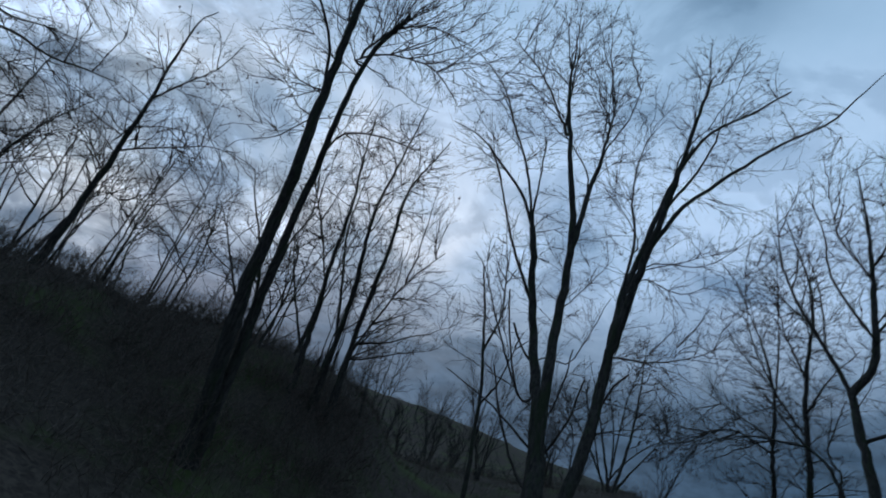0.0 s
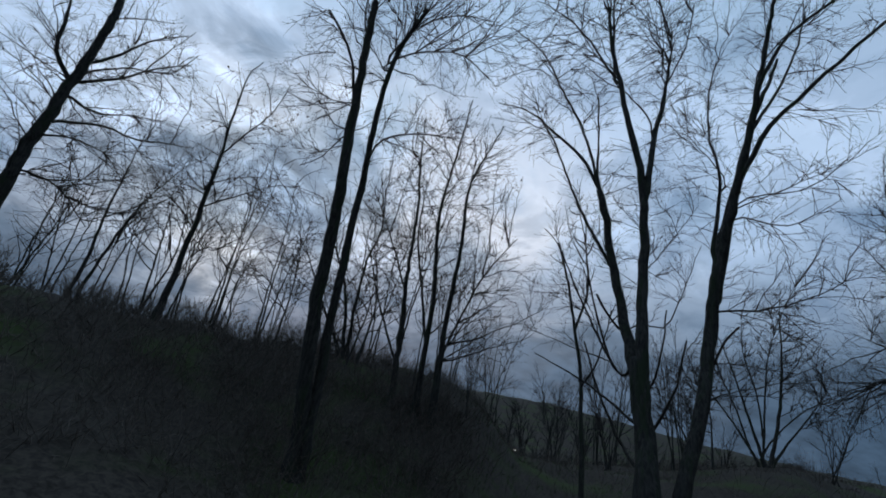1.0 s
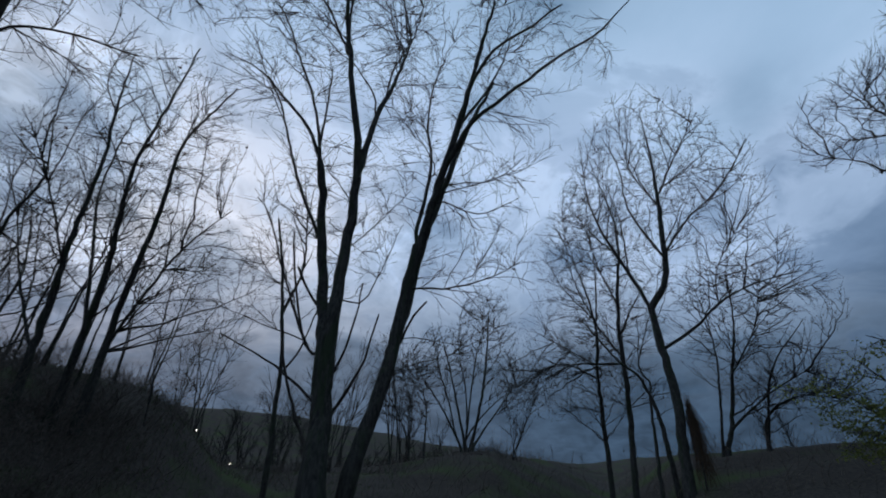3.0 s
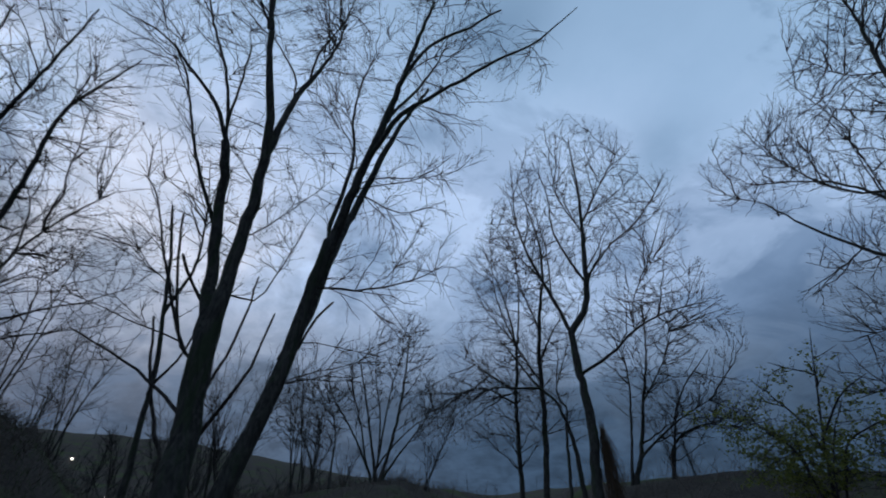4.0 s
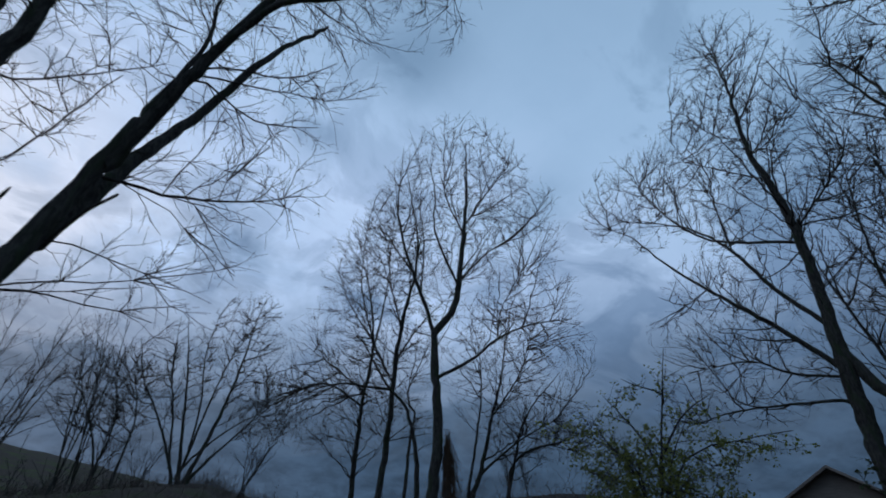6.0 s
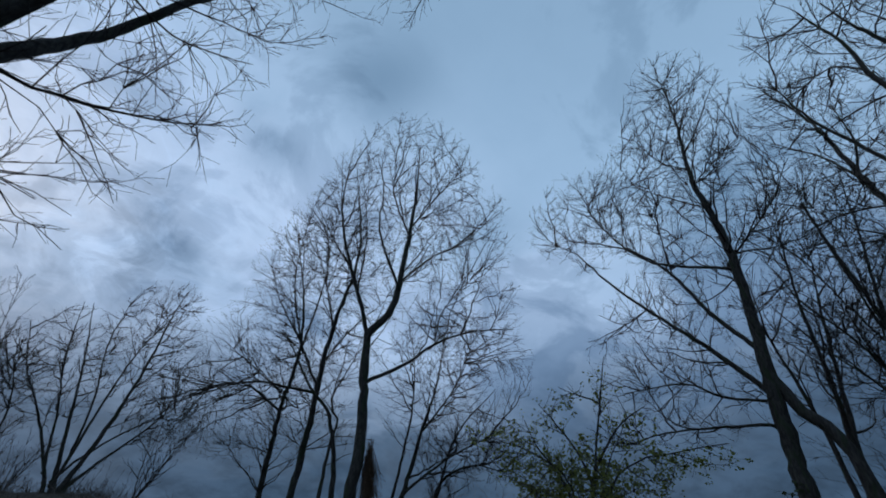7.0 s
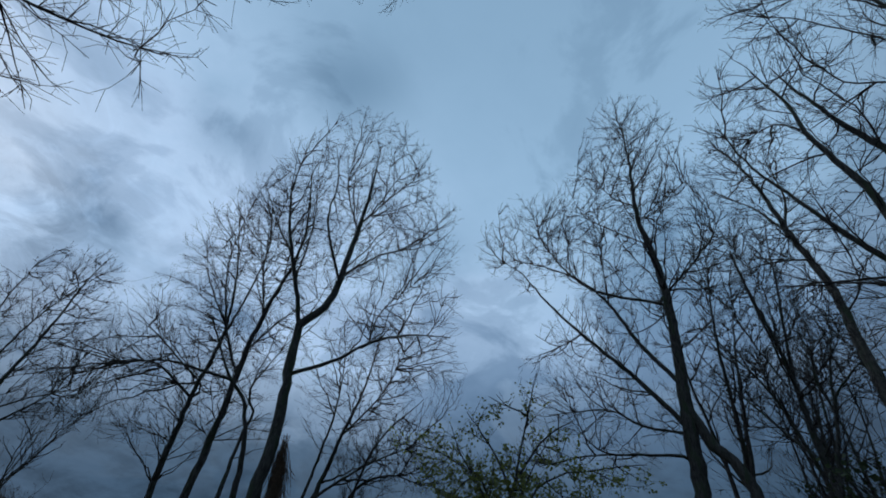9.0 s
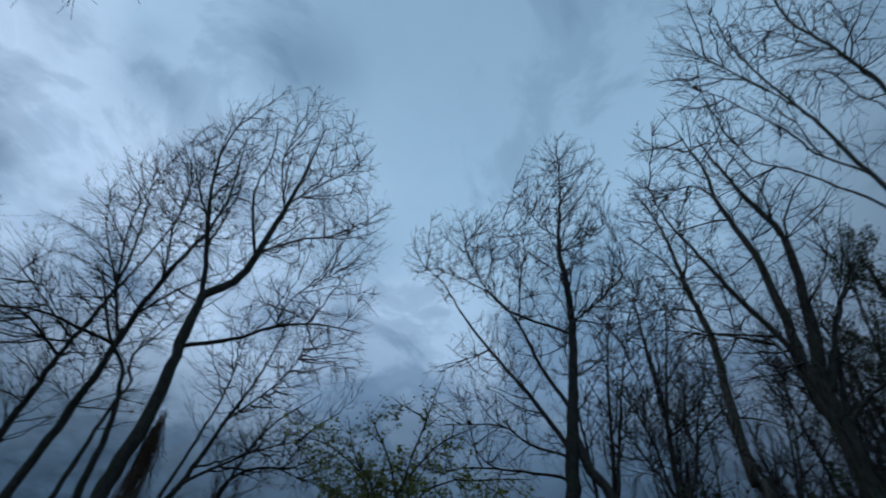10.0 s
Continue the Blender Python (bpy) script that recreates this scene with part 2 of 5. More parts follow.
def unit(v):
    return v / (np.linalg.norm(v, axis=-1, keepdims=True) + 1e-9)


def sprout(rng, paths, per_metre, start, length, angle, up, wobble, count, keep=1.0):
    """Side shoots off many paths (lists of (n, 3)). Returns (m, count, 3) paths."""
    roots, ways, sizes = [], [], []
    for p in paths:
        seg = np.linalg.norm(np.diff(p, axis=0), axis=1)
        run = np.concatenate([[0], np.cumsum(seg)])
        total = run[-1]
        number = rng.poisson(per_metre * total * (1 - start))
        if number < 1:
            continue
        s = start + (1 - start) * np.sort(rng.random(number) ** 0.85)
        at = s * total
        pos = np.stack([np.interp(at, run, p[:, k]) for k in range(3)], 1)
        idx = np.clip(np.searchsorted(run, at) - 1, 0, len(seg) - 1)
        tan = unit(np.diff(p, axis=0)[idx])
        side = unit(np.cross(tan, unit(rng.normal(size=(number, 3)))))
        spread = np.radians(rng.normal(angle, 11, number))[:, None]
        roots.append(pos)
        ways.append(unit(tan * np.cos(spread) + side * np.sin(spread)))
        sizes.append(rng.uniform(length[0], length[1], number) * (1.15 - 0.55 * s) * min(1.0, 0.35 + total / 4))
    if not roots:
        return np.zeros((0, count, 3))
    pos, way, size = np.vstack(roots), np.vstack(ways), np.concatenate(sizes)
    out = [pos]
    for k in range(count - 1):
        way = unit(way + np.array([0, 0, up]) + rng.normal(size=way.shape) * wobble)
        pos = pos + way * (size / (count - 1))[:, None]
        out.append(pos)
    return np.stack(out, 1)


def grow(rng, lines, clumps, spacing, reach, sag, bias, joint=0.3, open_fork=0.8):
    """Branches from the given lines to free places in the clumps (centre, half sizes), each from the spot where it
    forks off most easily. sag: how far a branch bends down before it sweeps up; bias: how much it wants to rise."""
    goals = []
    for centre, half in clumps:
        number = max(3, int(4.19 * half[0] * half[1] * half[2] / spacing ** 3))
        p = unit(rng.normal(size=(number, 3))) * (rng.random(number) ** 0.38)[:, None]
        goals.append(np.array(centre) + p * np.array(half))
    goals = np.vstack(goals)
    pos = np.vstack([p[:-1] for p in lines])
    way = np.vstack([unit(np.diff(p, axis=0)) for p in lines])
    taken = np.zeros(len(pos))
    out = []
    for goal in goals:
        v = goal - pos
        far = np.linalg.norm(v, axis=1) + 1e-6
        fork = (v * way).sum(1) / far
        cost = far * (1 + open_fork * (1 - fork) + bias * (1 - v[:, 2] / far)) + 50 * (fork < 0.05) + taken
        at = int(cost.argmin())
        d = far[at]
        if d > reach or d < spacing * 0.25:
            continue
        taken[max(0, at - 1):at + 2] += spacing * 0.35
        root, tan = pos[at], way[at]
        mid = root + (goal - root) * 0.42 + tan * d * 0.07 - np.array([0, 0, sag * d]) + rng.normal(0, 0.035, 3) * d
        t = np.linspace(0, 1, max(3, int(d / joint) + 2))[:, None]
        line = root * (1 - t) ** 2 + mid * 2 * t * (1 - t) + goal * t ** 2
        line[1:] += rng.normal(0, 0.018 + 0.006 * d, (len(line) - 1, 3))
        out.append(line)
    return out


def tubes_of(lines, radii, sides):
    """Tubes round lines of unlike lengths, gathered length by length."""
    verts, faces, base = [], [], 0
    for length in sorted({len(p) for p in lines}):
        rows = [k for k, p in enumerate(lines) if len(p) == length]
        v, f = tubes(np.stack([lines[k] for k in rows]), np.stack([radii[k] for k in rows]), sides)
        verts.append(v)
        faces.append(f + base)
        base += len(v)
    return np.vstack(verts), np.vstack(faces)


# ---- the ground: a hollow with a wooded bank on one side and hills beyond ----
CENTRE = (3.0, 2.5)
BEARING = [-180, -90, -60, -45, -25, -19, -14, -7, 8, 15, 22, 28, 36, 45, 60, 80, 110, 150, 180]
CREST_AWAY = [22, 18, 18, 18, 20, 23, 26, 29, 29, 31, 40, 48, 30, 27, 27, 30, 35, 25, 22]
CREST_RISE = [5, 6, 7.0, 8.5, 8.0, 5.6, 1.4, 1.0, 3.2, 4.4, 3.4, 2.2, 4.6, 5.4, 5.2, 4.0, 4.0, 4.5, 5]
FAR_BEARING = [-180, -60, -25, -10, 0, 8, 15, 25, 31, 38, 47, 60, 90, 130, 180]
FAR_RISE = [5.5, 5.5, 6.4, 6.7, 6.1, 5.0, 4.2, 3.3, 4.1, 4.6, 5.2, 5.5, 5.5, 5.5, 5.5]


def ground_height(x, y):
    x, y = np.asarray(x, float), np.asarray(y, float)
    dx, dy = x - CENTRE[0], y - CENTRE[1]
    r, az = np.hypot(dx, dy), np.degrees(np.arctan2(dx, dy))
    along = np.clip(0.66 * x + 0.75 * y, -6, 11)
    near = -0.12 - 0.115 * along
    away, rise = np.interp(az, BEARING, CREST_AWAY), np.interp(az, BEARING, CREST_RISE)
    crest = 1.25 + away * np.tan(np.radians(rise))
    far = 1.25 + 240 * np.tan(np.radians(np.interp(az, FAR_BEARING, FAR_RISE)))
    h = near + (crest - near) * smoothstep(6.5, away, r)
    behind = crest - 1.5 * smoothstep(away, away + 30, r) + (far - crest + 1.5) * smoothstep(90, 240, r)
    h = np.where(r > away, behind, h)
    h = np.where(r > 240, far * (1 - smoothstep(240, 1500, r)), h)
    return h + 0.10 * np.sin(x * 0.9 + 1.3 * np.sin(y * 0.5)) * smoothstep(3, 9, r) + 0.07 * np.sin(y * 1.7 + x * 0.6) * smoothstep(3, 9, r)


def build_ground():
    radii = np.concatenate([np.linspace(0.6, 45, 62), np.geomspace(47, 3500, 50)])
    turns = np.radians(np.arange(0, 360, 1.5))
    rr, tt = np.meshgrid(radii, turns, indexing="ij")
    rng = np.random.default_rng(3)
    x, y = CENTRE[0] + rr * np.sin(tt), CENTRE[1] + rr * np.cos(tt)
    z = ground_height(x, y) + rng.normal(0, 0.02, x.shape) * (rr > 3) + rng.normal(0, 0.35, x.shape) * smoothstep(100, 220, rr)
    verts = np.vstack([[CENTRE[0], CENTRE[1], ground_height(*CENTRE)], np.stack([x.ravel(), y.ravel(), z.ravel()], 1)])
    m, k = len(turns), np.arange(len(turns))
    faces = [(0, 1 + a, 1 + (a + 1) % m) for a in range(m)]
    for ring in range(len(radii) - 1):
        b = 1 + ring * m
        faces += [(int(b + a), int(b + m + a), int(b + m + (a + 1) % m), int(b + (a + 1) % m)) for a in range(m)]
    ob = mesh_object("ground", verts.tolist(), faces, EARTH)
    tagged(ob, "dark leaf-littered hillside ground with patches of grass", "ground", kind="structure")


build_ground()


# ---- trees ----
class Tree:
    """A bare tree in its own upright plane: limbs are given as (across, height, depth) stations."""

    def __init__(self, name, at, turn, bark=BARK, seed=None):
        self.name, self.at, self.bark = name, at, bark
        c, s = math.cos(radians(turn)), math.sin(radians(turn))
        self.across, self.deep = np.array([c, s, 0.0]), np.array([-s, c, 0.0])
        self.limbs, self.extra = [], []
        self.seed = abs(int(at[0] * 131 + at[1] * 17)) + 1

    def place(self, p):
        return np.array([self.at[0], self.at[1], 0.0]) + self.across * p[0] + self.deep * p[2] + np.array([0, 0, p[1]])

    def limb(self, kind, r0, r1, *stations):
        self.limbs.append((kind, r0, r1, [self.place(p) for p in stations]))

    def finish(self, label, category="tree", crown=5.0, boughs=(2.6, 1.0, 3.4), twigs=3.6, shoots=3.8, up=0.10, wobble=0.13, angle=44, tips=0.0045, group="", girth=0.74, bough=0.0135, spur=(0.4, 1.4), fine=2, fill=(), spacing=0.55, sag=0.1, bias=0.25, hair=(0.14, 0.55), trim=1.15, stout=1.0):
        rng = np.random.default_rng(self.seed)
        root = self.limbs[0][3][0]
        gx, gy = root[0], root[1]
        foot = Vector((gx, gy, float(ground_height(gx, gy)) - 0.05))
        thing = empty(self.name, foot)
        tagged(thing, label, category, group)
        off = np.array(foot)
        parents, drawn = [], []
        for k, (kind, r0, r1, pts) in enumerate(self.limbs):
            rooted = kind in ("trunk", "stem") and pts[0][2] < off[2] + 5.5 and (k == 0 or pts[0][2] < self.limbs[0][3][0][2] + 1.6)
            if rooted:
                lean = (pts[1] - pts[0]) / max(0.3, pts[1][2] - pts[0][2])
                drop = pts[0][2] - off[2] + 0.45
                pts = [pts[0] - lean * drop * 0.75 + np.array([0, 0, -0.25 * drop]) if abs(lean[0]) + abs(lean[1]) < 0.4 else pts[0] - np.array([0, 0, drop])] + pts
            if not rooted and drawn:
                cloud = np.vstack(drawn)
                gap = np.linalg.norm(cloud - pts[0], axis=1)
                if 0.03 < gap.min() < 1.2:
                    pts = [cloud[max(0, int(gap.argmin()) - 1)]] + pts
            line = curve_through(pts, 0.3 if r0 > 0.05 else 0.22)
            if not kind.startswith("dead"):
                drawn.append(line)
            r0, r1 = r0 * girth, r1 * 0.7
            jag = rng.normal(size=line.shape) * min(0.022, 0.008 + 0.05 * r0)
            jag[0] = 0
            line = line + jag
            t = np.linspace(0, 1, len(line))
            rad = r0 + (r1 - r0) * t ** 1.05
            if rooted:
                above = line[:, 2] - off[2]
                rad = rad * (1 + 0.45 * np.exp(-np.maximum(above, 0) / 0.35))
            rad = rad * (1 + rng.normal(0, 0.035, len(rad)))
            sides = 12 if r0 > 0.15 else 8 if r0 > 0.05 else 6
            tip = line[-1] - line[-2]
            line_out = np.vstack([line, line[-1] + tip * 0.12, line[-1] + tip * 0.2])
            rad = np.concatenate([rad, [rad[-1] * 0.75, rad[-1] * 0.3]])
            v, f = tubes((line_out - off)[None], rad[None], sides)
            f = f.tolist()
            f.append([len(v) - sides + q for q in range(sides)])
            name = kind
            wood = self.bark if r0 > 0.04 else TWIG
            mesh_object(name, v.tolist(), f, DEADWOOD if kind.startswith("dead") else wood, thing)
            if kind.startswith("dead"):
                continue
            low = max(0.0, (crown - line[0][2]) / max(0.1, line[-1][2] - line[0][2])) if line[-1][2] > line[0][2] else 0.0
            parents.append(line[int(min(0.9, low) * len(line)):] if low > 0 else line[max(1, len(line) // 8):])
        parents = [p for p in parents if len(p) > 2]
        if fill:
            return self.fill_crown(rng, thing, off, parents, fill, spacing, up, sag, bias, twigs, shoots, hair, tips, wobble, angle, trim, stout)
        first = sprout(rng, parents, boughs[0], 0.0, boughs[1:], angle, up, wobble, 7)
        ends = []
        for p in parents:
            ends.append(np.concatenate([sprout(rng, [p[-5:]], 3.0, 0.1, (boughs[1], boughs[2] * 0.7), 34, up, wobble, 7)]))
        first = np.concatenate([first] + ends)
        second = sprout(rng, list(first), twigs, 0.12, spur, angle, up, wobble, 5)
        third = sprout(rng, list(second), shoots, 0.15, (0.16, 0.6), angle - 4, up * 0.8, wobble * 1.4, fine)
        self.shoots = np.concatenate([third[:, -1], second[:, -1]])
        verts, faces, base = [], [], 0
        for lines, r_in, r_out, sides in ((first, bough, 0.0048, 4), (second, 0.0062, tips * 0.75, 3), (third, tips * 0.85, tips * 0.6, 3)):
            if len(lines) == 0:
                continue
            size = np.linalg.norm(np.diff(lines, axis=1), axis=2).sum(1)
            t = np.linspace(0, 1, lines.shape[1])[None, :]
            scale = np.clip(size / np.median(size), 0.6, 1.9)[:, None]
            v, f = tubes(lines - off, (r_in + (r_out - r_in) * t) * scale, sides)
            verts.append(v)
            faces.append(f + base)
            base += len(v)
        tagged(raw_mesh("crown", np.vstack(verts), np.vstack(faces), TWIG, thing, True), kind="stuff")
        self.thing, self.off, self.first, self.second = thing, off, first, second
        return thing

    def fill_crown(self, rng, thing, off, parents, fill, spacing, up, sag, bias, twigs, shoots, hair, tips, wobble, angle, trim, stout):
        """A crown that fills its clumps, given as (across, height, half width, half height) or with depth and half depth after them."""
        clumps = []
        for a, h, wide, tall, *more in fill:
            deep, thick = more if more else (0.0, wide * 0.85)
            clumps.append((self.place((a, h, deep)), wide, tall, thick))
        goals = []
        for centre, wide, tall, thick in clumps:
            half = np.abs(self.across) * wide + np.abs(self.deep) * thick
            goals.append((centre, (max(half[0], 0.4), max(half[1], 0.4), tall)))
        # long boughs first, then branches, then spurs, each order forking off the ones before
        boughs = grow(rng, parents, goals, spacing * 2.5, 6.5, sag, bias, 0.4, 0.5)
        branches = grow(rng, parents + boughs, goals, spacing * 1.5, 3.0, sag * 0.7, bias * 0.8)
        spurs = grow(rng, parents + boughs + branches, goals, spacing * 1.02, 1.6, sag * 0.4, bias * 0.6, 0.28)
        lines, radii = boughs + branches + spurs, []
        for group, base, slope, most, end in ((boughs, 0.009 * stout, 0.0075 * stout, 0.046, 0.0062), (branches, 0.0064, 0.0052, 0.018, 0.0046), (spurs, 0.0044, 0.002, 0.007, 0.0032)):
            for p in group:
                far = float(np.linalg.norm(p[-1] - p[0]))
                radii.append(np.linspace(min(most, base + slope * far), end, len(p)) * tips / 0.0048)
        second = sprout(rng, branches + spurs, twigs, 0.1, (hair[0], hair[1] * 1.6), angle, up, wobble, 2)
        third = sprout(rng, list(second), shoots, 0.2, hair, angle - 6, up, wobble, 2)
        verts, faces, base = [], [], 0
        thick = [k for k in range(len(lines)) if radii[k][0] > 0.012]
        slim = [k for k in range(len(lines)) if radii[k][0] <= 0.012]
        meshes = [tubes_of([lines[k] for k in rows], [radii[k] for k in rows], sides) for rows, sides in ((thick, 5), (slim, 3)) if rows]
        for shoots_at, r_in, r_out in ((second, 0.75, 0.5), (third, 0.55, 0.4)):
            if len(shoots_at):
                r = np.linspace(r_in, r_out, shoots_at.shape[1])[None] * tips * trim
                meshes.append(tubes(shoots_at, np.repeat(r, len(shoots_at), 0), 3))
        for v, f in meshes:
            verts.append(v - off)
            faces.append(f + base)
            base += len(v)
        tagged(raw_mesh("crown", np.vstack(verts), np.vstack(faces), TWIG, thing, True), kind="stuff")
        self.shoots = np.concatenate([second[:, -1]] + [p[-1:] for p in lines])
        self.thing, self.off = thing, off
        return thing


tree_a = Tree("twin_stemmed_tree", (-4.2, 8.6), 31.5)
tree_a.limb('trunk', 0.25, 0.12, (0.27, 0.9, 0.54), (0.14, 1.8, 0.44), (-0.07, 3.5, 0.22), (-0.19, 5.1, -0.06), (-0.3, 6.4, -0.34), (-0.43, 7.6, -0.32), (-0.53, 8.6, -0.38), (-0.61, 9.8, -0.51), (-0.73, 11.3, -0.61))
tree_a.limb('stem', 0.19, 0.07, (0.38, 1.9, 0.53), (0.25, 3.7, 0.49), (0.18, 5.3, 0.42), (0.13, 6.6, 0.37), (0.05, 8.1, 0.2), (0.01, 9.6, 0.11), (0.18, 11.0, 0.01), (0.53, 12.2, -0.09))
tree_a.limb('limb', 0.07, 0.04, (-0.49, 8.08, -0.3), (-0.81, 9.27, -0.53), (-1.25, 9.95, -0.69), (-1.65, 10.32, -0.8))
tree_a.limb('limb', 0.045, 0.02, (0.07, 7.13, 0.1), (0.33, 7.84, -0.01), (1.06, 8.19, -0.15), (2.02, 8.29, -0.3))
tree_a.limb('limb', 0.05, 0.015, (-0.19, 10.35, 0.5), (0.35, 10.95, 0.41), (1.21, 11.35, 0.29), (1.87, 11.38, 0.21), (2.64, 10.77, 0.1))
tree_a.limb('limb', 0.06, 0.015, (-0.08, 10.83, 0.5), (0.42, 12.33, 0.72), (1.49, 13.61, 0.96), (2.87, 14.21, 1.2))
tree_a.limb('limb', 0.03, 0.012, (-0.48, 7.66, -0.2), (-0.9, 7.09, 0.23), (-1.34, 6.89, 0.5))
tree_a.limb('limb', 0.03, 0.01, (-0.58, 8.44, -0.2), (-0.94, 7.74, -0.55), (-1.25, 7.1, -0.9))
tree_a.limb('limb', 0.02, 0.01, (-0.5, 7.25, -0.2), (-0.84, 7.16, 0.0), (-1.18, 7.05, 0.2))
tree_b = Tree("multi_stemmed_tree", (-3.9, 15), 18.0)
tree_b.limb('stem', 0.13, 0.03, (-1.14, 3.49, 0.0), (-1.23, 4.81, 0.08), (-1.43, 6.63, 0.18), (-1.57, 9.16, 0.31), (-1.86, 11.17, 0.4), (-2.13, 13.7, 0.5))
tree_b.limb('stem', 0.13, 0.03, (-0.31, 3.5, 0.0), (-0.37, 5.97, -0.11), (-0.68, 8.45, -0.21), (-0.65, 10.09, -0.27), (-0.46, 12.16, -0.34), (-0.31, 14.12, -0.4))
tree_b.limb('stem', 0.14, 0.03, (0.25, 3.09, 0.0), (0.18, 5.34, 0.05), (0.25, 8.15, 0.11), (0.17, 10.57, 0.15), (0.78, 12.64, 0.18), (1.08, 13.6, 0.2))
tree_b.limb('limb', 0.06, 0.02, (0.26, 4.19, 0.0), (0.68, 5.58, -0.27), (1.16, 6.85, -0.51), (2.04, 8.25, -0.8))
tree_b.limb('stem', 0.08, 0.02, (-1.16, 3.53, 0.3), (-1.62, 4.42, 0.52), (-2.39, 5.97, 0.86), (-3.14, 7.71, 1.2))
tree_b.limb('limb', 0.07, 0.02, (-0.36, 4.42, 0.0), (-0.86, 6.39, 0.29), (-1.42, 8.61, 0.57), (-1.48, 11.61, 0.9))
tree_b.limb('stem', 0.07, 0.02, (-1.17, 3.89, 0.2), (-1.29, 5.75, -0.08), (-2.27, 7.91, -0.4), (-3.04, 9.2, -0.6))
tree_b.limb('stem', 0.06, 0.02, (-2.69, 3.92, 0.3), (-2.54, 5.2, 0.54), (-2.62, 6.77, 0.8))
tree_b.limb('limb', 0.03, 0.01, (-1.85, 11.11, 0.3), (-2.36, 12.23, 0.19), (-2.22, 14.44, 0.0))
tree_b.limb('limb', 0.03, 0.01, (0.17, 10.54, 0.1), (0.18, 12.31, 0.37), (-0.32, 13.75, 0.6))
tree_c = Tree("forked_tree", (1.8, 11.7), -4.7)
tree_c.limb('trunk', 0.37, 0.22, (0.39, 1.3, -1.07), (0.28, 2.4, -0.73), (0.2, 3.2, -0.64), (0.17, 3.8, -0.59))
tree_c.limb('stem', 0.24, 0.13, (0.22, 2.7, -0.68), (0.01, 3.9, -0.35), (-0.18, 4.8, -0.01), (-0.36, 5.7, 0.17), (-0.57, 6.8, 0.35), (-0.73, 7.9, 0.34), (-0.86, 8.5, 0.33))
tree_c.limb('limb', 0.09, 0.015, (-0.87, 8.51, 0.4), (-1.43, 9.72, 0.51), (-2.13, 10.61, 0.6), (-3.23, 11.84, 0.71), (-4.32, 12.43, 0.8))
tree_c.limb('limb', 0.07, 0.03, (-0.58, 6.44, 0.4), (-1.18, 7.55, 0.48), (-1.76, 9.02, 0.57), (-2.33, 10.54, 0.65), (-2.9, 11.57, 0.7))
tree_c.limb('stem', 0.26, 0.05, (0.26, 2.6, -0.68), (0.22, 4.3, -0.68), (0.23, 5.7, -0.56), (0.25, 7.0, -0.63), (0.19, 8.1, -0.74), (-0.06, 9.3, -0.91), (-0.32, 10.6, -1.03), (-0.61, 12.3, -1.15), (-0.7, 13.5, -1.26))
tree_c.limb('limb', 0.07, 0.02, (-0.97, 8.84, 0.5), (-1.21, 9.97, 0.57), (-1.58, 11.08, 0.63), (-2.33, 12.8, 0.73), (-3.03, 14.46, 0.81), (-4.33, 16.08, 0.9))
tree_c.limb('limb', 0.12, 0.03, (0.25, 7.5, -0.7), (0.38, 8.6, -0.67), (0.48, 9.7, -0.36), (0.66, 10.8, -0.05), (0.78, 12.0, 0.47), (0.92, 13.6, 0.98), (1.0, 15.0, 1.29))
tree_c.limb('limb', 0.07, 0.03, (-0.54, 11.41, -0.7), (-0.57, 12.81, -1.02), (-0.6, 14.11, -1.3))
tree_c.limb('limb', 0.07, 0.03, (-0.67, 7.39, 0.3), (-0.94, 8.98, 0.26), (-0.97, 10.14, 0.23), (-1.03, 11.59, 0.2))
tree_c.limb('limb', 0.03, 0.01, (0.18, 4.75, 0.0), (0.62, 4.64, -0.12), (0.94, 5.17, -0.28), (1.35, 6.35, -0.6))
tree_c.limb('limb', 0.025, 0.01, (0.29, 6.02, -0.1), (0.66, 6.59, 0.09), (1.46, 8.0, 0.5))
tree_c.limb('limb', 0.04, 0.02, (0.41, 9.43, -0.5), (0.3, 10.17, -0.5), (-0.19, 10.96, -0.5), (-0.53, 11.38, -0.5))
tree_c.limb('limb', 0.06, 0.015, (-0.63, 11.62, -0.7), (-1.55, 13.64, -0.55), (-2.4, 14.84, -0.46), (-3.05, 15.53, -0.4))
tree_c.limb('limb', 0.04, 0.015, (0.69, 10.86, -0.6), (1.17, 11.84, -1.02), (1.38, 12.87, -1.4))
tree_c.limb('dead_limb', 0.05, 0.02, (0.24, 2.81, -0.2), (0.47, 3.53, -0.36), (0.63, 4.23, -0.49), (0.68, 4.88, -0.6))
tree_c.limb('dead_limb', 0.06, 0.025, (0.29, 2.16, -0.2), (0.62, 2.84, -0.28), (0.87, 3.44, -0.33), (1.05, 4.27, -0.4))
tree_c.limb('stem', 0.05, 0.02, (-0.19, 3.6, 0.2), (-0.57, 4.14, 0.34), (-1.14, 5.28, 0.58), (-1.98, 7.17, 0.9), (-2.39, 7.69, 1.0))
tree_c.limb('dead_limb', 0.045, 0.03, (-0.49, 4.0, 0.2), (-0.92, 5.45, 0.2), (-1.09, 6.37, 0.2))
tree_c.limb('dead_limb', 0.05, 0.04, (-0.41, 4.77, 0.1), (-0.77, 5.37, 0.0))
tree_c.limb('limb', 0.05, 0.02, (-0.11, 2.76, -0.2), (-0.86, 3.29, 0.11), (-1.58, 3.67, 0.38), (-2.22, 4.0, 0.6))
tree_c.limb('dead_limb', 0.05, 0.03, (-0.05, 1.99, -0.2), (-0.67, 3.2, 0.25), (-1.07, 4.34, 0.6))
tree_snag = Tree("dead_tree", (0.6, 14.5), 1.4)
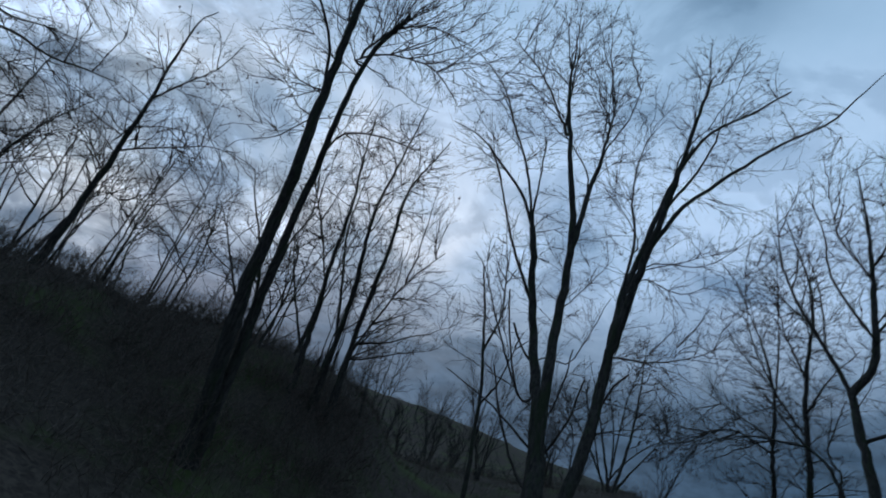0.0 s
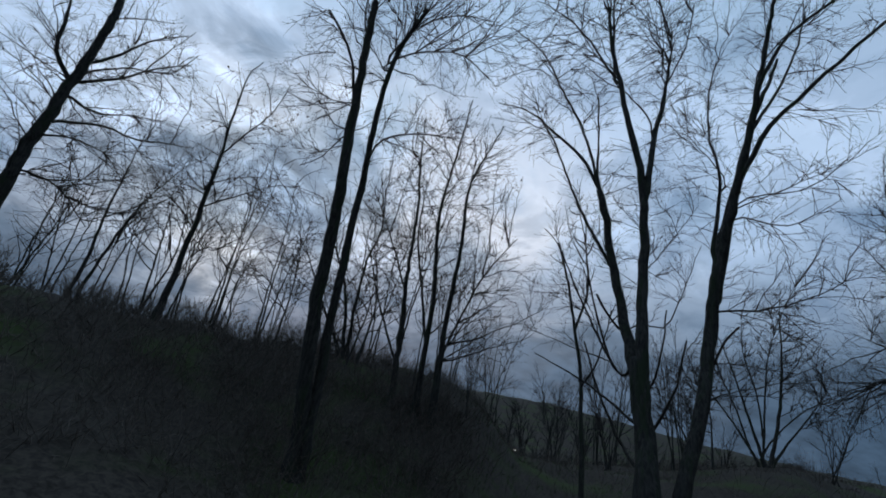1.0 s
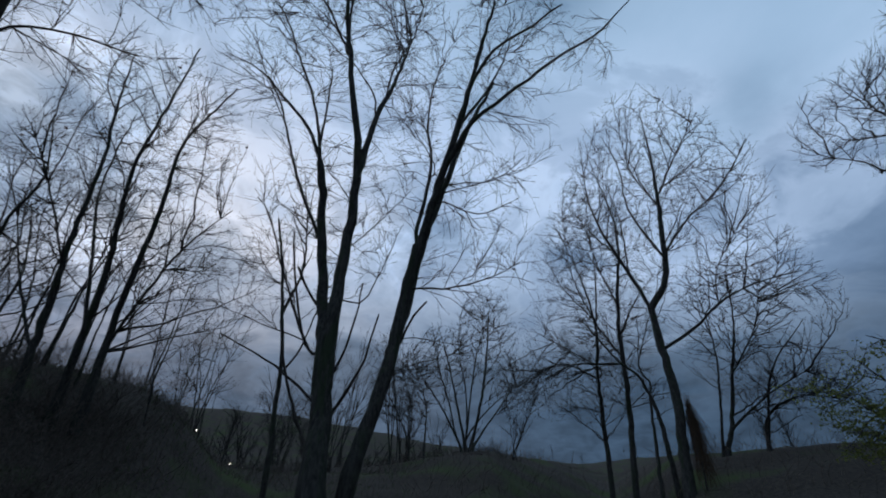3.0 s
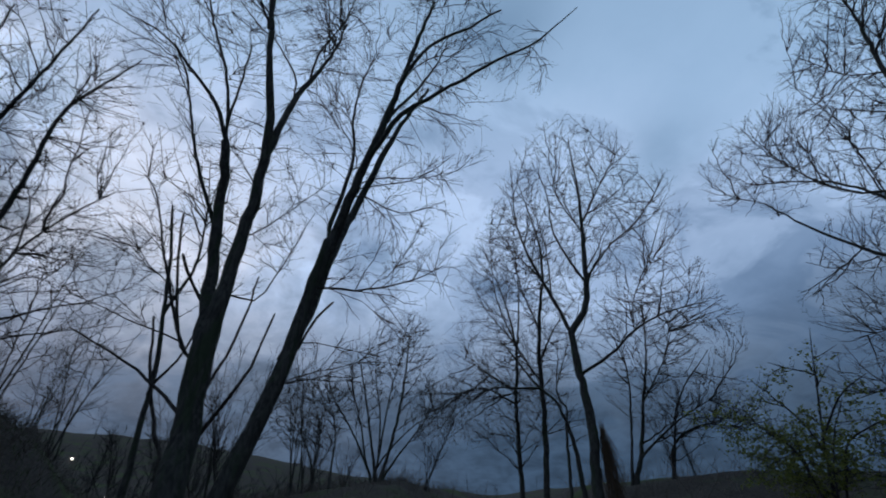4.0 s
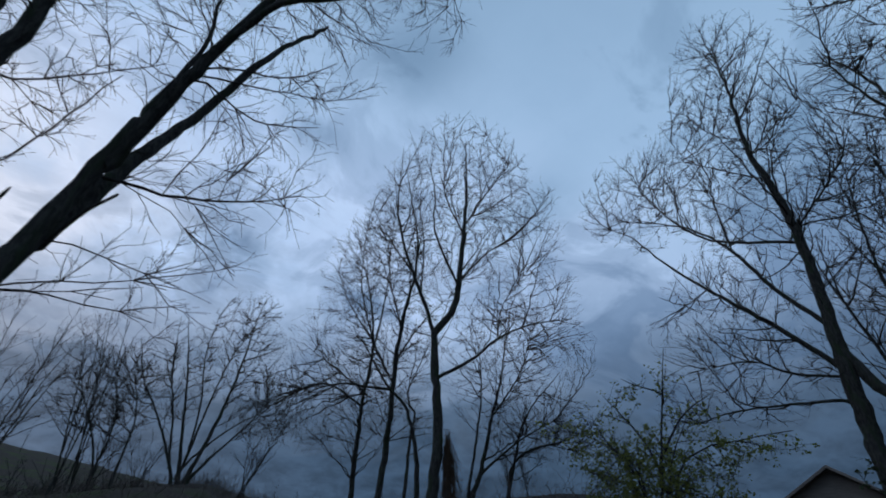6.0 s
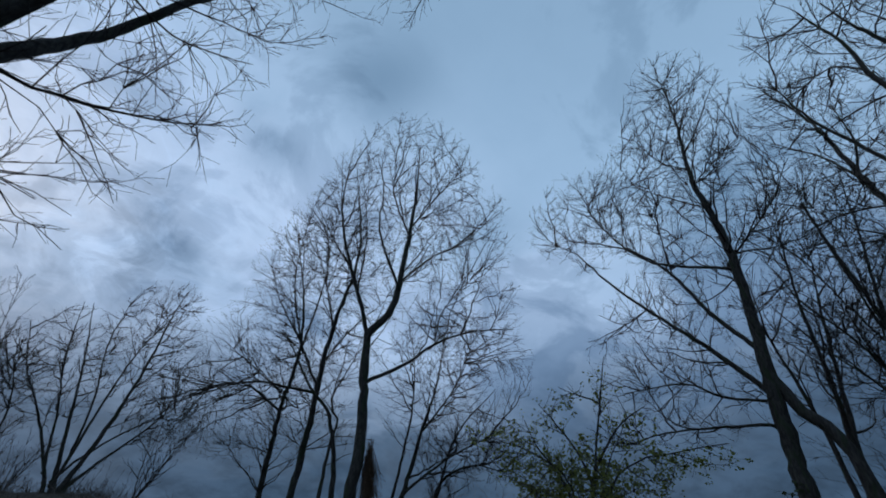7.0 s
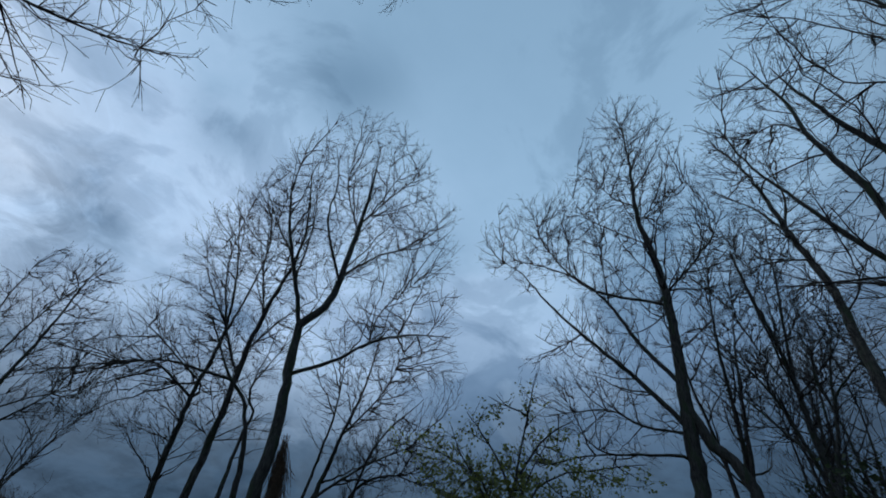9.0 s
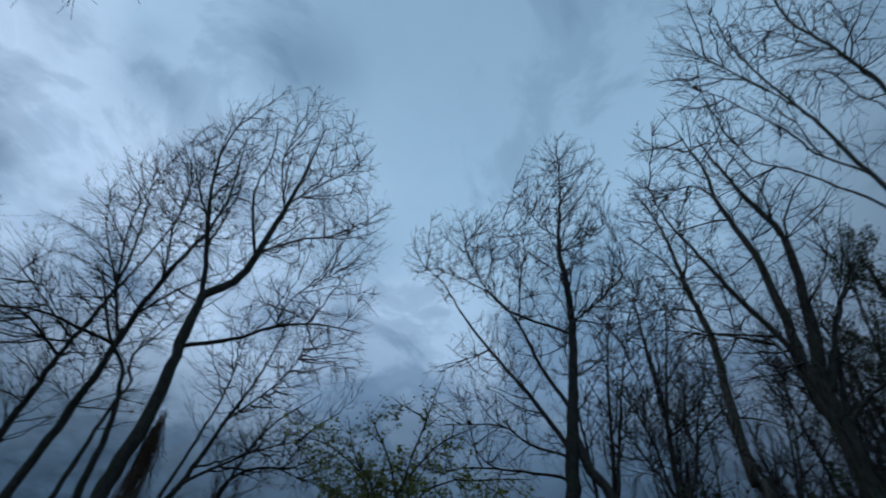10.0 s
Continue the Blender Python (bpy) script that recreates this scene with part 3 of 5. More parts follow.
tree_snag.limb('trunk', 0.09, 0.04, (0.15, 2.55, 0.0), (0.01, 4.24, 0.0), (-0.25, 5.57, 0.0), (-0.6, 7.21, 0.0), (-0.83, 7.98, 0.0))
tree_snag.limb('limb', 0.05, 0.012, (-0.18, 5.23, 0.0), (0.1, 6.54, 0.03), (-0.05, 8.1, 0.07), (-0.41, 9.78, 0.1))
tree_snag.limb('limb', 0.04, 0.02, (0.07, 3.61, 0.0), (0.5, 4.46, -0.13), (0.78, 5.81, -0.3))
tree_d = Tree("leaning_tree", (3.6, 11.5), -13.5)
tree_d.limb('trunk', 0.265, 0.15, (-0.86, 0.9, -0.72), (-0.71, 1.75, -0.69), (-0.49, 2.8, -0.53), (-0.35, 3.95, -0.24), (-0.21, 5.2, -0.12), (-0.06, 6.1, -0.1))
tree_d.limb('stem', 0.18, 0.05, (-0.14, 5.4, -0.05), (0.13, 6.8, -0.12), (0.42, 8.0, -0.26), (0.72, 9.3, -0.34), (1.03, 10.8, -0.42), (1.35, 12.4, -0.5), (1.67, 14.0, -0.52))
tree_d.limb('stem', 0.2, 0.06, (-0.33, 4.0, -0.2), (-0.25, 4.9, 0.22), (-0.15, 6.1, 0.72), (-0.03, 7.2, 1.23), (0.2, 8.4, 1.54), (0.49, 9.5, 1.61), (0.79, 10.8, 1.84), (1.21, 12.4, 2.25), (1.8, 14.3, 2.8))
tree_d.limb('limb', 0.1, 0.015, (0.46, 8.1, -0.3), (1.11, 9.15, -0.76), (1.62, 9.75, -0.74), (2.18, 10.35, -0.71), (2.75, 10.9, -0.73), (3.29, 11.3, -0.85), (3.84, 11.6, -0.98), (4.38, 12.0, -1.11), (4.89, 12.7, -1.09), (5.52, 13.6, -1.14))
tree_d.limb('limb', 0.08, 0.03, (1.0, 10.58, -0.5), (1.66, 11.63, -0.84), (2.6, 12.09, -1.15), (3.32, 12.59, -1.4))
tree_d.limb('limb', 0.07, 0.02, (0.72, 9.3, -0.34), (1.31, 10.4, -0.3), (1.79, 11.6, -0.19), (2.16, 13.0, 0.01))
tree_d.limb('stem', 0.08, 0.02, (-0.15, 6.56, 0.1), (0.09, 8.49, 0.21), (-0.09, 9.78, 0.28), (-0.08, 11.17, 0.34), (0.14, 12.42, 0.4))
tree_d.limb('dead', 0.045, 0.03, (-0.25, 3.88, -0.1), (-0.01, 4.41, -0.28), (0.25, 4.65, -0.4))
tree_d.limb('limb', 0.04, 0.012, (-0.12, 5.12, 0.0), (0.81, 5.22, 0.11), (1.66, 5.56, 0.21), (2.29, 6.0, 0.3))
tree_d.limb('limb', 0.03, 0.01, (0.32, 7.56, 0.0), (1.04, 7.95, 0.21), (1.65, 8.33, 0.39), (2.37, 8.8, 0.6))
tree_d.limb('limb', 0.03, 0.01, (0.16, 8.57, 0.2), (-0.59, 10.24, 0.56), (-0.9, 10.99, 0.7))
tree_d.limb('limb', 0.04, 0.02, (0.85, 9.67, -0.2), (1.07, 11.59, 0.17), (1.81, 12.94, 0.48), (2.51, 13.39, 0.7))
tree_d.limb('limb', 0.03, 0.01, (0.6, 7.72, -0.2), (1.65, 7.6, -0.59), (2.27, 7.98, -0.9))
tree_d.limb('limb', 0.03, 0.01, (0.48, 7.24, -0.2), (1.28, 7.11, 0.12), (2.28, 7.82, 0.5))
tree_left = Tree("hillside_tree", (-15, 8.3), 63.7)
tree_left.limb('trunk', 0.3, 0.16, (-0.45, 5.87, 0.0), (-0.48, 7.81, -0.09), (-0.39, 10.04, -0.18), (-0.34, 12.27, -0.26), (-0.42, 13.52, -0.3))
tree_left.limb('limb', 0.09, 0.02, (-0.37, 9.99, 0.0), (0.6, 10.7, -0.49), (1.32, 11.52, -0.87), (2.06, 12.12, -1.2))
tree_left.limb('limb', 0.08, 0.02, (-0.3, 9.52, 0.0), (0.5, 9.6, 0.43), (1.61, 10.53, 1.0))
tree_left.limb('limb', 0.09, 0.02, (-0.39, 10.72, 0.0), (0.19, 11.7, 0.24), (0.86, 13.24, 0.53), (1.81, 14.58, 0.8))
tree_left.limb('limb', 0.08, 0.02, (-0.38, 8.45, 0.0), (0.78, 8.94, -0.33), (1.81, 8.99, -0.57), (3.28, 9.5, -0.9))
tree_left.limb('limb', 0.12, 0.05, (-0.42, 9.99, 0.0), (-1.12, 10.81, 0.16), (-1.34, 11.94, 0.29), (-1.54, 12.86, 0.4))
tree_left.limb('limb', 0.06, 0.02, (-0.48, 7.84, 0.0), (0.36, 8.09, -0.52), (1.43, 7.83, -1.1))
tree_left.limb('limb', 0.06, 0.02, (-0.44, 10.22, 0.0), (0.58, 11.67, 0.44), (1.85, 12.67, 0.82), (2.45, 14.22, 1.1))
tree_left.limb('limb', 0.05, 0.02, (-0.4, 6.67, 0.0), (0.59, 6.7, 0.19), (1.71, 5.9, 0.4))
tree_crest = Tree("crest_tree", (-11.2, 11), 48.9)
tree_crest.limb('trunk', 0.14, 0.02, (-0.03, 3.85, 0.0), (-0.04, 5.79, 0.02), (-0.09, 7.61, 0.04), (-0.15, 9.15, 0.06), (-0.25, 10.16, 0.07), (-0.29, 11.01, 0.08), (-0.36, 12.54, 0.09), (-0.08, 13.46, 0.1))
tree_crest.limb('limb', 0.05, 0.015, (-0.15, 9.12, 0.0), (0.28, 10.15, -0.13), (0.81, 11.31, -0.26), (1.1, 12.76, -0.4))
tree_crest.limb('limb', 0.03, 0.01, (-0.16, 7.99, 0.0), (0.84, 8.92, 0.35), (2.13, 9.55, 0.7))
tree_crest.limb('limb', 0.04, 0.01, (-0.02, 7.21, 0.0), (1.01, 8.04, -0.36), (2.02, 8.7, -0.67), (2.97, 8.65, -0.9))
tree_crest.limb('limb', 0.025, 0.01, (0.1, 6.04, 0.0), (0.66, 5.94, 0.16), (1.3, 6.7, 0.4))
tree_crest.limb('limb', 0.03, 0.01, (-0.25, 10.12, 0.0), (-0.82, 10.99, 0.24), (-1.13, 11.63, 0.4))
tree_crest2 = Tree("crest_tree", (-16.5, 11.6), 57.3)
tree_crest2.limb('stem', 0.11, 0.02, (0.06, 4.37, 0.0), (0.11, 5.36, 0.05), (-0.03, 7.26, 0.14), (-0.04, 9.02, 0.22), (-0.06, 10.93, 0.3))
tree_crest2.limb('stem', 0.09, 0.02, (0.43, 5.17, 0.0), (0.65, 6.84, -0.14), (1.05, 8.5, -0.27), (1.74, 10.22, -0.4))
tree_crest3 = Tree("crest_tree", (-14.5, 13.6), 49.5)
tree_crest3.limb('stem', 0.07, 0.02, (-0.57, 4.53, 0.0), (-0.84, 7.25, 0.21), (-0.94, 8.49, 0.3))
tree_crest3.limb('stem', 0.07, 0.02, (-0.42, 4.59, 0.0), (-0.17, 6.48, -0.15), (-0.42, 8.55, -0.3))
tree_crest4 = Tree("crest_tree", (-12.5, 15.5), 41.7)
tree_crest4.limb('stem', 0.06, 0.02, (-1.1, 4.88, 0.0), (-1.03, 6.33, 0.0), (-0.94, 8.41, 0.0))
tree_crest4.limb('stem', 0.05, 0.02, (-0.31, 4.68, 0.0), (-0.5, 6.07, 0.16), (0.11, 8.18, 0.4))
tree_crest5 = Tree("crest_tree", (-9.5, 16), 33.8)
tree_crest5.limb('stem', 0.06, 0.02, (-1.06, 4.14, 0.0), (-1.01, 5.49, 0.0), (-1.1, 7.38, 0.0))
tree_crest5.limb('limb', 0.03, 0.02, (-0.96, 5.05, 0.0), (-1.99, 6.18, 0.25), (-2.81, 6.68, 0.4))
tree_crest6 = Tree("multi_stemmed_tree", (-7.3, 15.3), 35.3)
tree_crest6.limb('stem', 0.1, 0.02, (-0.06, 3.83, 0.0), (-0.36, 5.48, 0.09), (-0.81, 6.76, 0.16), (-1.63, 8.14, 0.23), (-2.25, 9.48, 0.3))
tree_crest6.limb('stem', 0.1, 0.02, (0.08, 3.87, 0.0), (-0.06, 5.52, -0.14), (-0.07, 7.29, -0.27), (0.17, 8.76, -0.38), (-0.3, 10.64, -0.5))
tree_crest6.limb('stem', 0.08, 0.02, (-0.22, 3.87, 0.0), (-1.09, 5.28, 0.22), (-1.77, 6.46, 0.4), (-2.65, 7.81, 0.6))
tree_crest6.limb('stem', 0.07, 0.02, (0.52, 3.89, 0.0), (0.64, 4.77, 0.21), (0.73, 6.32, 0.54), (0.22, 8.26, 0.9))
tree_crest6.limb('limb', 0.04, 0.015, (-0.36, 5.46, 0.0), (-1.11, 5.93, -0.42), (-1.74, 5.73, -0.8))
tree_e = Tree("crooked_tree", (14.1, 18.5), -35.9)
tree_e.limb('trunk', 0.24, 0.2, (0.27, 2.8, 0.0), (0.33, 4.89, 0.0), (0.13, 6.65, 0.0), (-0.02, 8.4, 0.0))
tree_e.limb('stem', 0.17, 0.02, (-0.02, 8.4, 0.0), (0.74, 9.69, 0.05), (0.91, 11.6, 0.11), (1.07, 15.43, 0.2), (0.97, 19.3, 0.3))
tree_e.limb('stem', 0.1, 0.02, (-0.02, 8.4, 0.0), (-0.64, 9.98, -0.17), (-1.37, 11.7, -0.35), (-1.91, 13.61, -0.51), (-2.03, 16.11, -0.7))
tree_e.limb('limb', 0.07, 0.02, (0.77, 10.7, 0.0), (-0.27, 13.45, 0.34), (-0.42, 15.98, 0.58), (-1.0, 18.42, 0.8))
tree_e.limb('limb', 0.09, 0.02, (0.25, 6.7, 0.0), (1.33, 7.28, -0.23), (2.34, 8.13, -0.48), (3.58, 8.67, -0.73), (5.02, 8.88, -1.0))
tree_e.limb('limb', 0.06, 0.02, (0.86, 10.71, 0.0), (2.02, 12.44, 0.38), (3.65, 14.08, 0.77), (5.26, 16.63, 1.2))
tree_e.limb('limb', 0.05, 0.015, (1.03, 13.77, 0.2), (2.2, 15.73, -0.37), (3.23, 17.22, -0.8))
tree_e.limb('limb', 0.05, 0.015, (1.05, 13.15, 0.2), (0.14, 15.09, -0.11), (-0.12, 17.31, -0.4))
tree_e.limb('limb', 0.05, 0.015, (-1.06, 10.93, -0.3), (-1.9, 12.18, 0.01), (-3.24, 14.63, 0.5))
tree_e.limb('limb', 0.04, 0.012, (2.35, 8.16, -0.4), (2.63, 9.72, -0.15), (3.94, 11.89, 0.2))
tree_e.limb('limb', 0.05, 0.015, (-0.64, 9.97, -0.2), (-0.76, 13.09, 0.32), (-1.42, 16.45, 0.8))
tree_e2 = Tree("slender_tree", (14, 22.8), -28.6)
tree_e2.limb('trunk', 0.17, 0.02, (-0.17, 2.97, 0.0), (-0.24, 6.38, 0.0), (-0.11, 8.89, 0.0), (-0.62, 11.69, 0.0), (-1.58, 14.51, 0.0))
tree_e2.limb('limb', 0.06, 0.015, (-0.08, 6.86, 0.0), (-1.73, 8.07, 0.44), (-3.2, 9.1, 0.8))
tree_e2.limb('limb', 0.07, 0.015, (-0.24, 6.38, 0.0), (-1.75, 7.01, -0.54), (-2.97, 6.51, -1.0))
tree_e2.limb('limb', 0.06, 0.015, (-0.11, 8.89, 0.0), (0.12, 11.29, 0.21), (0.06, 14.36, 0.44), (-0.8, 16.55, 0.6))
tree_e2.limb('limb', 0.05, 0.015, (-0.23, 9.41, 0.0), (-1.47, 11.12, 0.32), (-2.34, 13.05, 0.6))
tree_e3 = Tree("slender_tree", (14, 21), -31.2)
tree_e3.limb('trunk', 0.18, 0.02, (-0.08, 2.89, 0.0), (0.05, 5.65, 0.0), (0.02, 7.9, 0.0), (0.17, 9.97, 0.0), (0.5, 13.59, 0.0), (-0.52, 18.6, 0.0))
tree_e3.limb('limb', 0.06, 0.015, (0.01, 6.96, 0.0), (-1.04, 8.88, 0.21), (-1.93, 11.68, 0.46), (-2.15, 15.08, 0.7))
tree_e3.limb('limb', 0.05, 0.015, (0.02, 7.9, 0.0), (0.81, 9.32, -0.4), (1.9, 10.59, -0.8))
tree_e3.limb('limb', 0.05, 0.015, (0.1, 9.43, 0.0), (-0.69, 12.02, -0.25), (-0.77, 15.08, -0.5))
tree_e4 = Tree("bent_tree", (14, 19.8), -33.2)
tree_e4.limb('trunk', 0.13, 0.03, (0.62, 2.88, 0.0), (0.43, 4.5, 0.0), (-0.12, 5.94, 0.0), (-0.7, 6.43, 0.0), (-2.04, 8.35, 0.0))
tree_e4.limb('stem', 0.09, 0.02, (0.18, 2.88, 0.0), (0.21, 4.72, 0.21), (0.33, 5.75, 0.32), (-0.04, 6.38, 0.39), (0.69, 8.6, 0.6))
tree_e4.limb('limb', 0.06, 0.015, (-0.7, 6.43, 0.0), (-2.56, 6.39, -0.33), (-3.83, 5.8, -0.6))
tree_er = Tree("spreading_tree", (19, 21.5), -41.7)
tree_er.limb('stem', 0.12, 0.02, (-0.2, 3.43, 0.0), (0.15, 4.36, 0.03), (0.65, 6.75, 0.09), (1.22, 9.19, 0.15), (1.43, 11.95, 0.2))
tree_er.limb('limb', 0.08, 0.02, (0.15, 4.35, 0.0), (1.86, 5.73, -0.32), (3.61, 6.68, -0.6))
tree_er.limb('stem', 0.08, 0.02, (-0.32, 3.68, 0.0), (0.14, 7.34, 0.47), (0.12, 9.65, 0.71), (-0.19, 11.59, 0.9))
tree_er.limb('limb', 0.05, 0.015, (0.65, 6.72, 0.0), (1.98, 8.73, -0.43), (2.58, 10.88, -0.8))
tree_er2 = Tree("spreading_tree", (21, 20.5), -47.1)
tree_er2.limb('stem', 0.1, 0.02, (-0.79, 3.57, 0.0), (-0.51, 4.98, 0.07), (0.78, 5.73, 0.13), (2.25, 5.53, 0.2))
tree_er2.limb('stem', 0.08, 0.02, (-0.65, 4.28, 0.0), (0.08, 6.89, -0.16), (1.79, 8.98, -0.3))
tree_f = Tree("tall_tree", (21.9, 8.25), -82.8)
tree_f.limb('trunk', 0.43, 0.02, (-0.13, 4.66, 0.0), (-0.01, 7.38, 0.0), (0.16, 9.88, 0.0), (0.18, 12.42, 0.0), (0.02, 14.23, 0.0), (-0.13, 15.6, 0.0), (0.03, 18.57, 0.0), (0.2, 22.6, 0.0))
tree_f.limb('limb', 0.15, 0.02, (-0.23, 6.65, 0.0), (-1.53, 8.36, -0.3), (-2.94, 9.97, -0.54), (-4.18, 11.59, -0.74), (-5.11, 13.12, -0.89), (-6.16, 14.06, -1.0))
tree_f.limb('limb', 0.14, 0.02, (-0.08, 7.97, 0.0), (-1.05, 9.67, 0.2), (-1.91, 11.67, 0.39), (-2.99, 13.27, 0.53), (-4.53, 14.5, 0.67), (-6.28, 15.52, 0.8))
tree_f.limb('limb', 0.1, 0.02, (-0.12, 11.13, 0.0), (-1.61, 11.74, -0.06), (-2.88, 12.65, -0.1), (-4.29, 15.15, -0.17), (-4.54, 16.65, -0.2))
tree_f.limb('limb', 0.09, 0.02, (-0.21, 6.3, 0.0), (-1.45, 6.71, 0.28), (-2.54, 7.45, 0.53), (-4.68, 7.6, 0.9))
tree_f.limb('limb', 0.09, 0.02, (-0.41, 5.63, 0.0), (-1.69, 5.65, -0.25), (-3.2, 5.59, -0.54), (-4.61, 5.27, -0.8))
tree_f.limb('limb', 0.07, 0.02, (-0.0, 11.24, 0.0), (1.48, 12.9, 0.25), (2.32, 13.99, 0.39), (2.8, 15.23, 0.5))
tree_f.limb('stem', 0.3, 0.22, (1.17, 4.64, -0.1), (0.44, 5.92, -0.04), (-0.05, 7.19, 0.0))
tree_f.limb('limb', 0.05, 0.015, (0.09, 13.9, 0.0), (-1.29, 15.61, 0.44), (-2.53, 17.39, 0.79), (-3.32, 20.64, 1.2))
tree_f.limb('limb', 0.05, 0.015, (-0.09, 15.41, 0.0), (1.06, 16.71, 0.42), (2.19, 17.87, 0.8))
tree_f.limb('limb', 0.05, 0.015, (-0.16, 16.31, 0.0), (-1.01, 16.83, -0.49), (-1.77, 18.3, -1.2))
tree_f.limb('limb', 0.05, 0.012, (-2.93, 9.93, -0.6), (-3.85, 9.67, -0.4), (-4.81, 10.41, -0.2))
tree_f.limb('limb', 0.05, 0.012, (-1.91, 11.68, 0.4), (-1.92, 13.55, 0.15), (-2.04, 14.74, 0.0))
tree_f.limb('limb', 0.05, 0.012, (0.09, 10.6, 0.0), (-1.0, 10.22, 0.34), (-2.29, 10.59, 0.7))
tree_g = Tree("multi_stemmed_tree", (10.6, 30.4), -15.2)
tree_g.limb('stem', 0.13, 0.02, (-1.1, 3.67, 0.0), (-0.58, 5.93, 0.0), (-0.21, 8.74, 0.0), (-0.09, 11.52, 0.0), (0.07, 13.04, 0.0))
tree_g.limb('stem', 0.11, 0.02, (-1.39, 3.65, 0.0), (-2.0, 6.15, 0.22), (-2.62, 8.63, 0.41), (-3.47, 11.36, 0.6))
tree_g.limb('stem', 0.09, 0.02, (-1.67, 3.63, 0.0), (-2.98, 5.98, -0.34), (-4.19, 7.6, -0.58), (-4.87, 9.35, -0.8))
tree_g.limb('stem', 0.09, 0.02, (-0.96, 3.67, 0.0), (0.65, 6.11, 0.56), (1.77, 7.84, 0.9))
tree_g.limb('limb', 0.08, 0.015, (-1.43, 3.58, 0.0), (-1.27, 5.0, -0.1), (-1.1, 7.04, -0.23), (-0.72, 9.45, -0.36), (0.29, 12.18, -0.5))
tree_g.limb('limb', 0.07, 0.015, (-1.53, 3.76, 0.0), (-0.85, 4.93, 0.17), (0.49, 6.4, 0.39), (2.28, 7.64, 0.6))
tree_g.limb('limb', 0.07, 0.015, (-1.35, 4.79, 0.0), (-1.45, 6.92, -0.32), (-1.94, 9.2, -0.63), (-1.88, 11.41, -0.9))
tree_g.limb('limb', 0.07, 0.015, (-1.97, 4.26, 0.0), (-2.51, 6.29, 0.1), (-3.28, 8.54, 0.2), (-3.79, 11.23, 0.3))
tree_g2 = Tree("small_tree", (6.8, 31), -7.3)
tree_g2.limb('stem', 0.09, 0.02, (-0.88, 3.66, 0.0), (-1.54, 5.19, 0.0), (-2.92, 7.31, 0.0))
tree_g2.limb('stem', 0.08, 0.02, (-0.78, 3.8, 0.0), (-0.86, 5.86, 0.29), (-1.72, 8.22, 0.6))
tree_g3 = Tree("small_tree", (7.8, 29), -10.0)
tree_g3.limb('stem', 0.09, 0.02, (-1.2, 3.57, 0.0), (-1.26, 5.59, 0.0), (-1.88, 7.18, 0.0))
tree_h = Tree("multi_stemmed_tree", (27, 5), -93.3)
tree_h.limb('stem', 0.27, 0.02, (-0.0, 6.22, 0.0), (-0.05, 7.6, 0.05), (0.03, 9.49, 0.12), (-0.01, 11.24, 0.17), (-0.16, 12.81, 0.22), (-0.34, 15.08, 0.27), (-0.41, 16.44, 0.3))
tree_h.limb('stem', 0.12, 0.02, (0.03, 9.48, 0.1), (0.31, 11.39, 0.29), (0.83, 14.37, 0.54), (1.11, 16.38, 0.68), (1.46, 18.16, 0.8))
tree_h.limb('stem', 0.15, 0.02, (-0.33, 6.95, 0.0), (-0.67, 8.7, -0.23), (-1.23, 10.1, -0.42), (-1.93, 11.42, -0.58), (-2.52, 13.81, -0.8))
tree_h.limb('limb', 0.1, 0.02, (-0.12, 9.65, 0.0), (-0.57, 10.63, -0.21), (-0.97, 12.02, -0.45), (-1.19, 12.93, -0.59), (-1.96, 14.48, -0.85), (-2.74, 15.2, -1.0))
tree_h.limb('limb', 0.09, 0.015, (-0.32, 6.86, -0.3), (-1.22, 8.37, -0.01), (-2.02, 9.69, 0.22), (-2.8, 10.56, 0.37), (-3.61, 11.22, 0.5))
tree_h.limb('limb', 0.05, 0.015, (-0.15, 12.69, 0.0), (-0.15, 13.72, 0.14), (0.47, 15.23, 0.34), (1.16, 17.47, 0.6))
tree_h.limb('limb', 0.05, 0.015, (-1.23, 10.11, -0.4), (-1.61, 11.6, -0.1), (-2.45, 12.69, 0.17), (-3.45, 13.39, 0.4))
tree_h.limb('limb', 0.05, 0.015, (-0.01, 11.16, 0.0), (0.27, 13.66, -0.31), (-0.03, 15.18, -0.49), (-0.46, 17.09, -0.7))
tree_h.limb('limb', 0.05, 0.015, (0.31, 11.4, 0.3), (1.4, 13.06, 0.54), (2.92, 13.75, 0.78), (4.05, 13.38, 1.0))
tree_h.limb('limb', 0.06, 0.015, (0.03, 9.06, 0.0), (0.86, 9.93, 0.29), (1.83, 11.1, 0.64), (2.41, 12.26, 0.9))
tree_h.limb('limb', 0.05, 0.015, (-0.05, 7.58, 0.0), (-1.0, 8.08, 0.22), (-2.37, 8.42, 0.49), (-3.44, 9.13, 0.7))
tree_h3 = Tree("slender_tree", (23, 3.2), -99.9)
tree_h3.limb('stem', 0.13, 0.02, (-1.89, 5.17, 0.0), (-1.64, 5.98, 0.04), (-1.31, 7.02, 0.08), (-1.03, 8.17, 0.13), (-0.58, 9.39, 0.17), (-0.45, 10.18, 0.2))
tree_h3.limb('limb', 0.05, 0.015, (-1.17, 7.35, 0.0), (-0.71, 7.92, 0.15), (-0.15, 8.47, 0.32), (0.5, 9.03, 0.5))
tree_h3.limb('limb', 0.05, 0.015, (-1.31, 6.99, 0.0), (-1.44, 7.74, -0.17), (-1.28, 8.66, -0.35), (-1.32, 9.47, -0.5))
tree_h2 = Tree("leaning_tree", (19.3, 1.9), -108.2, BARK_PALE)
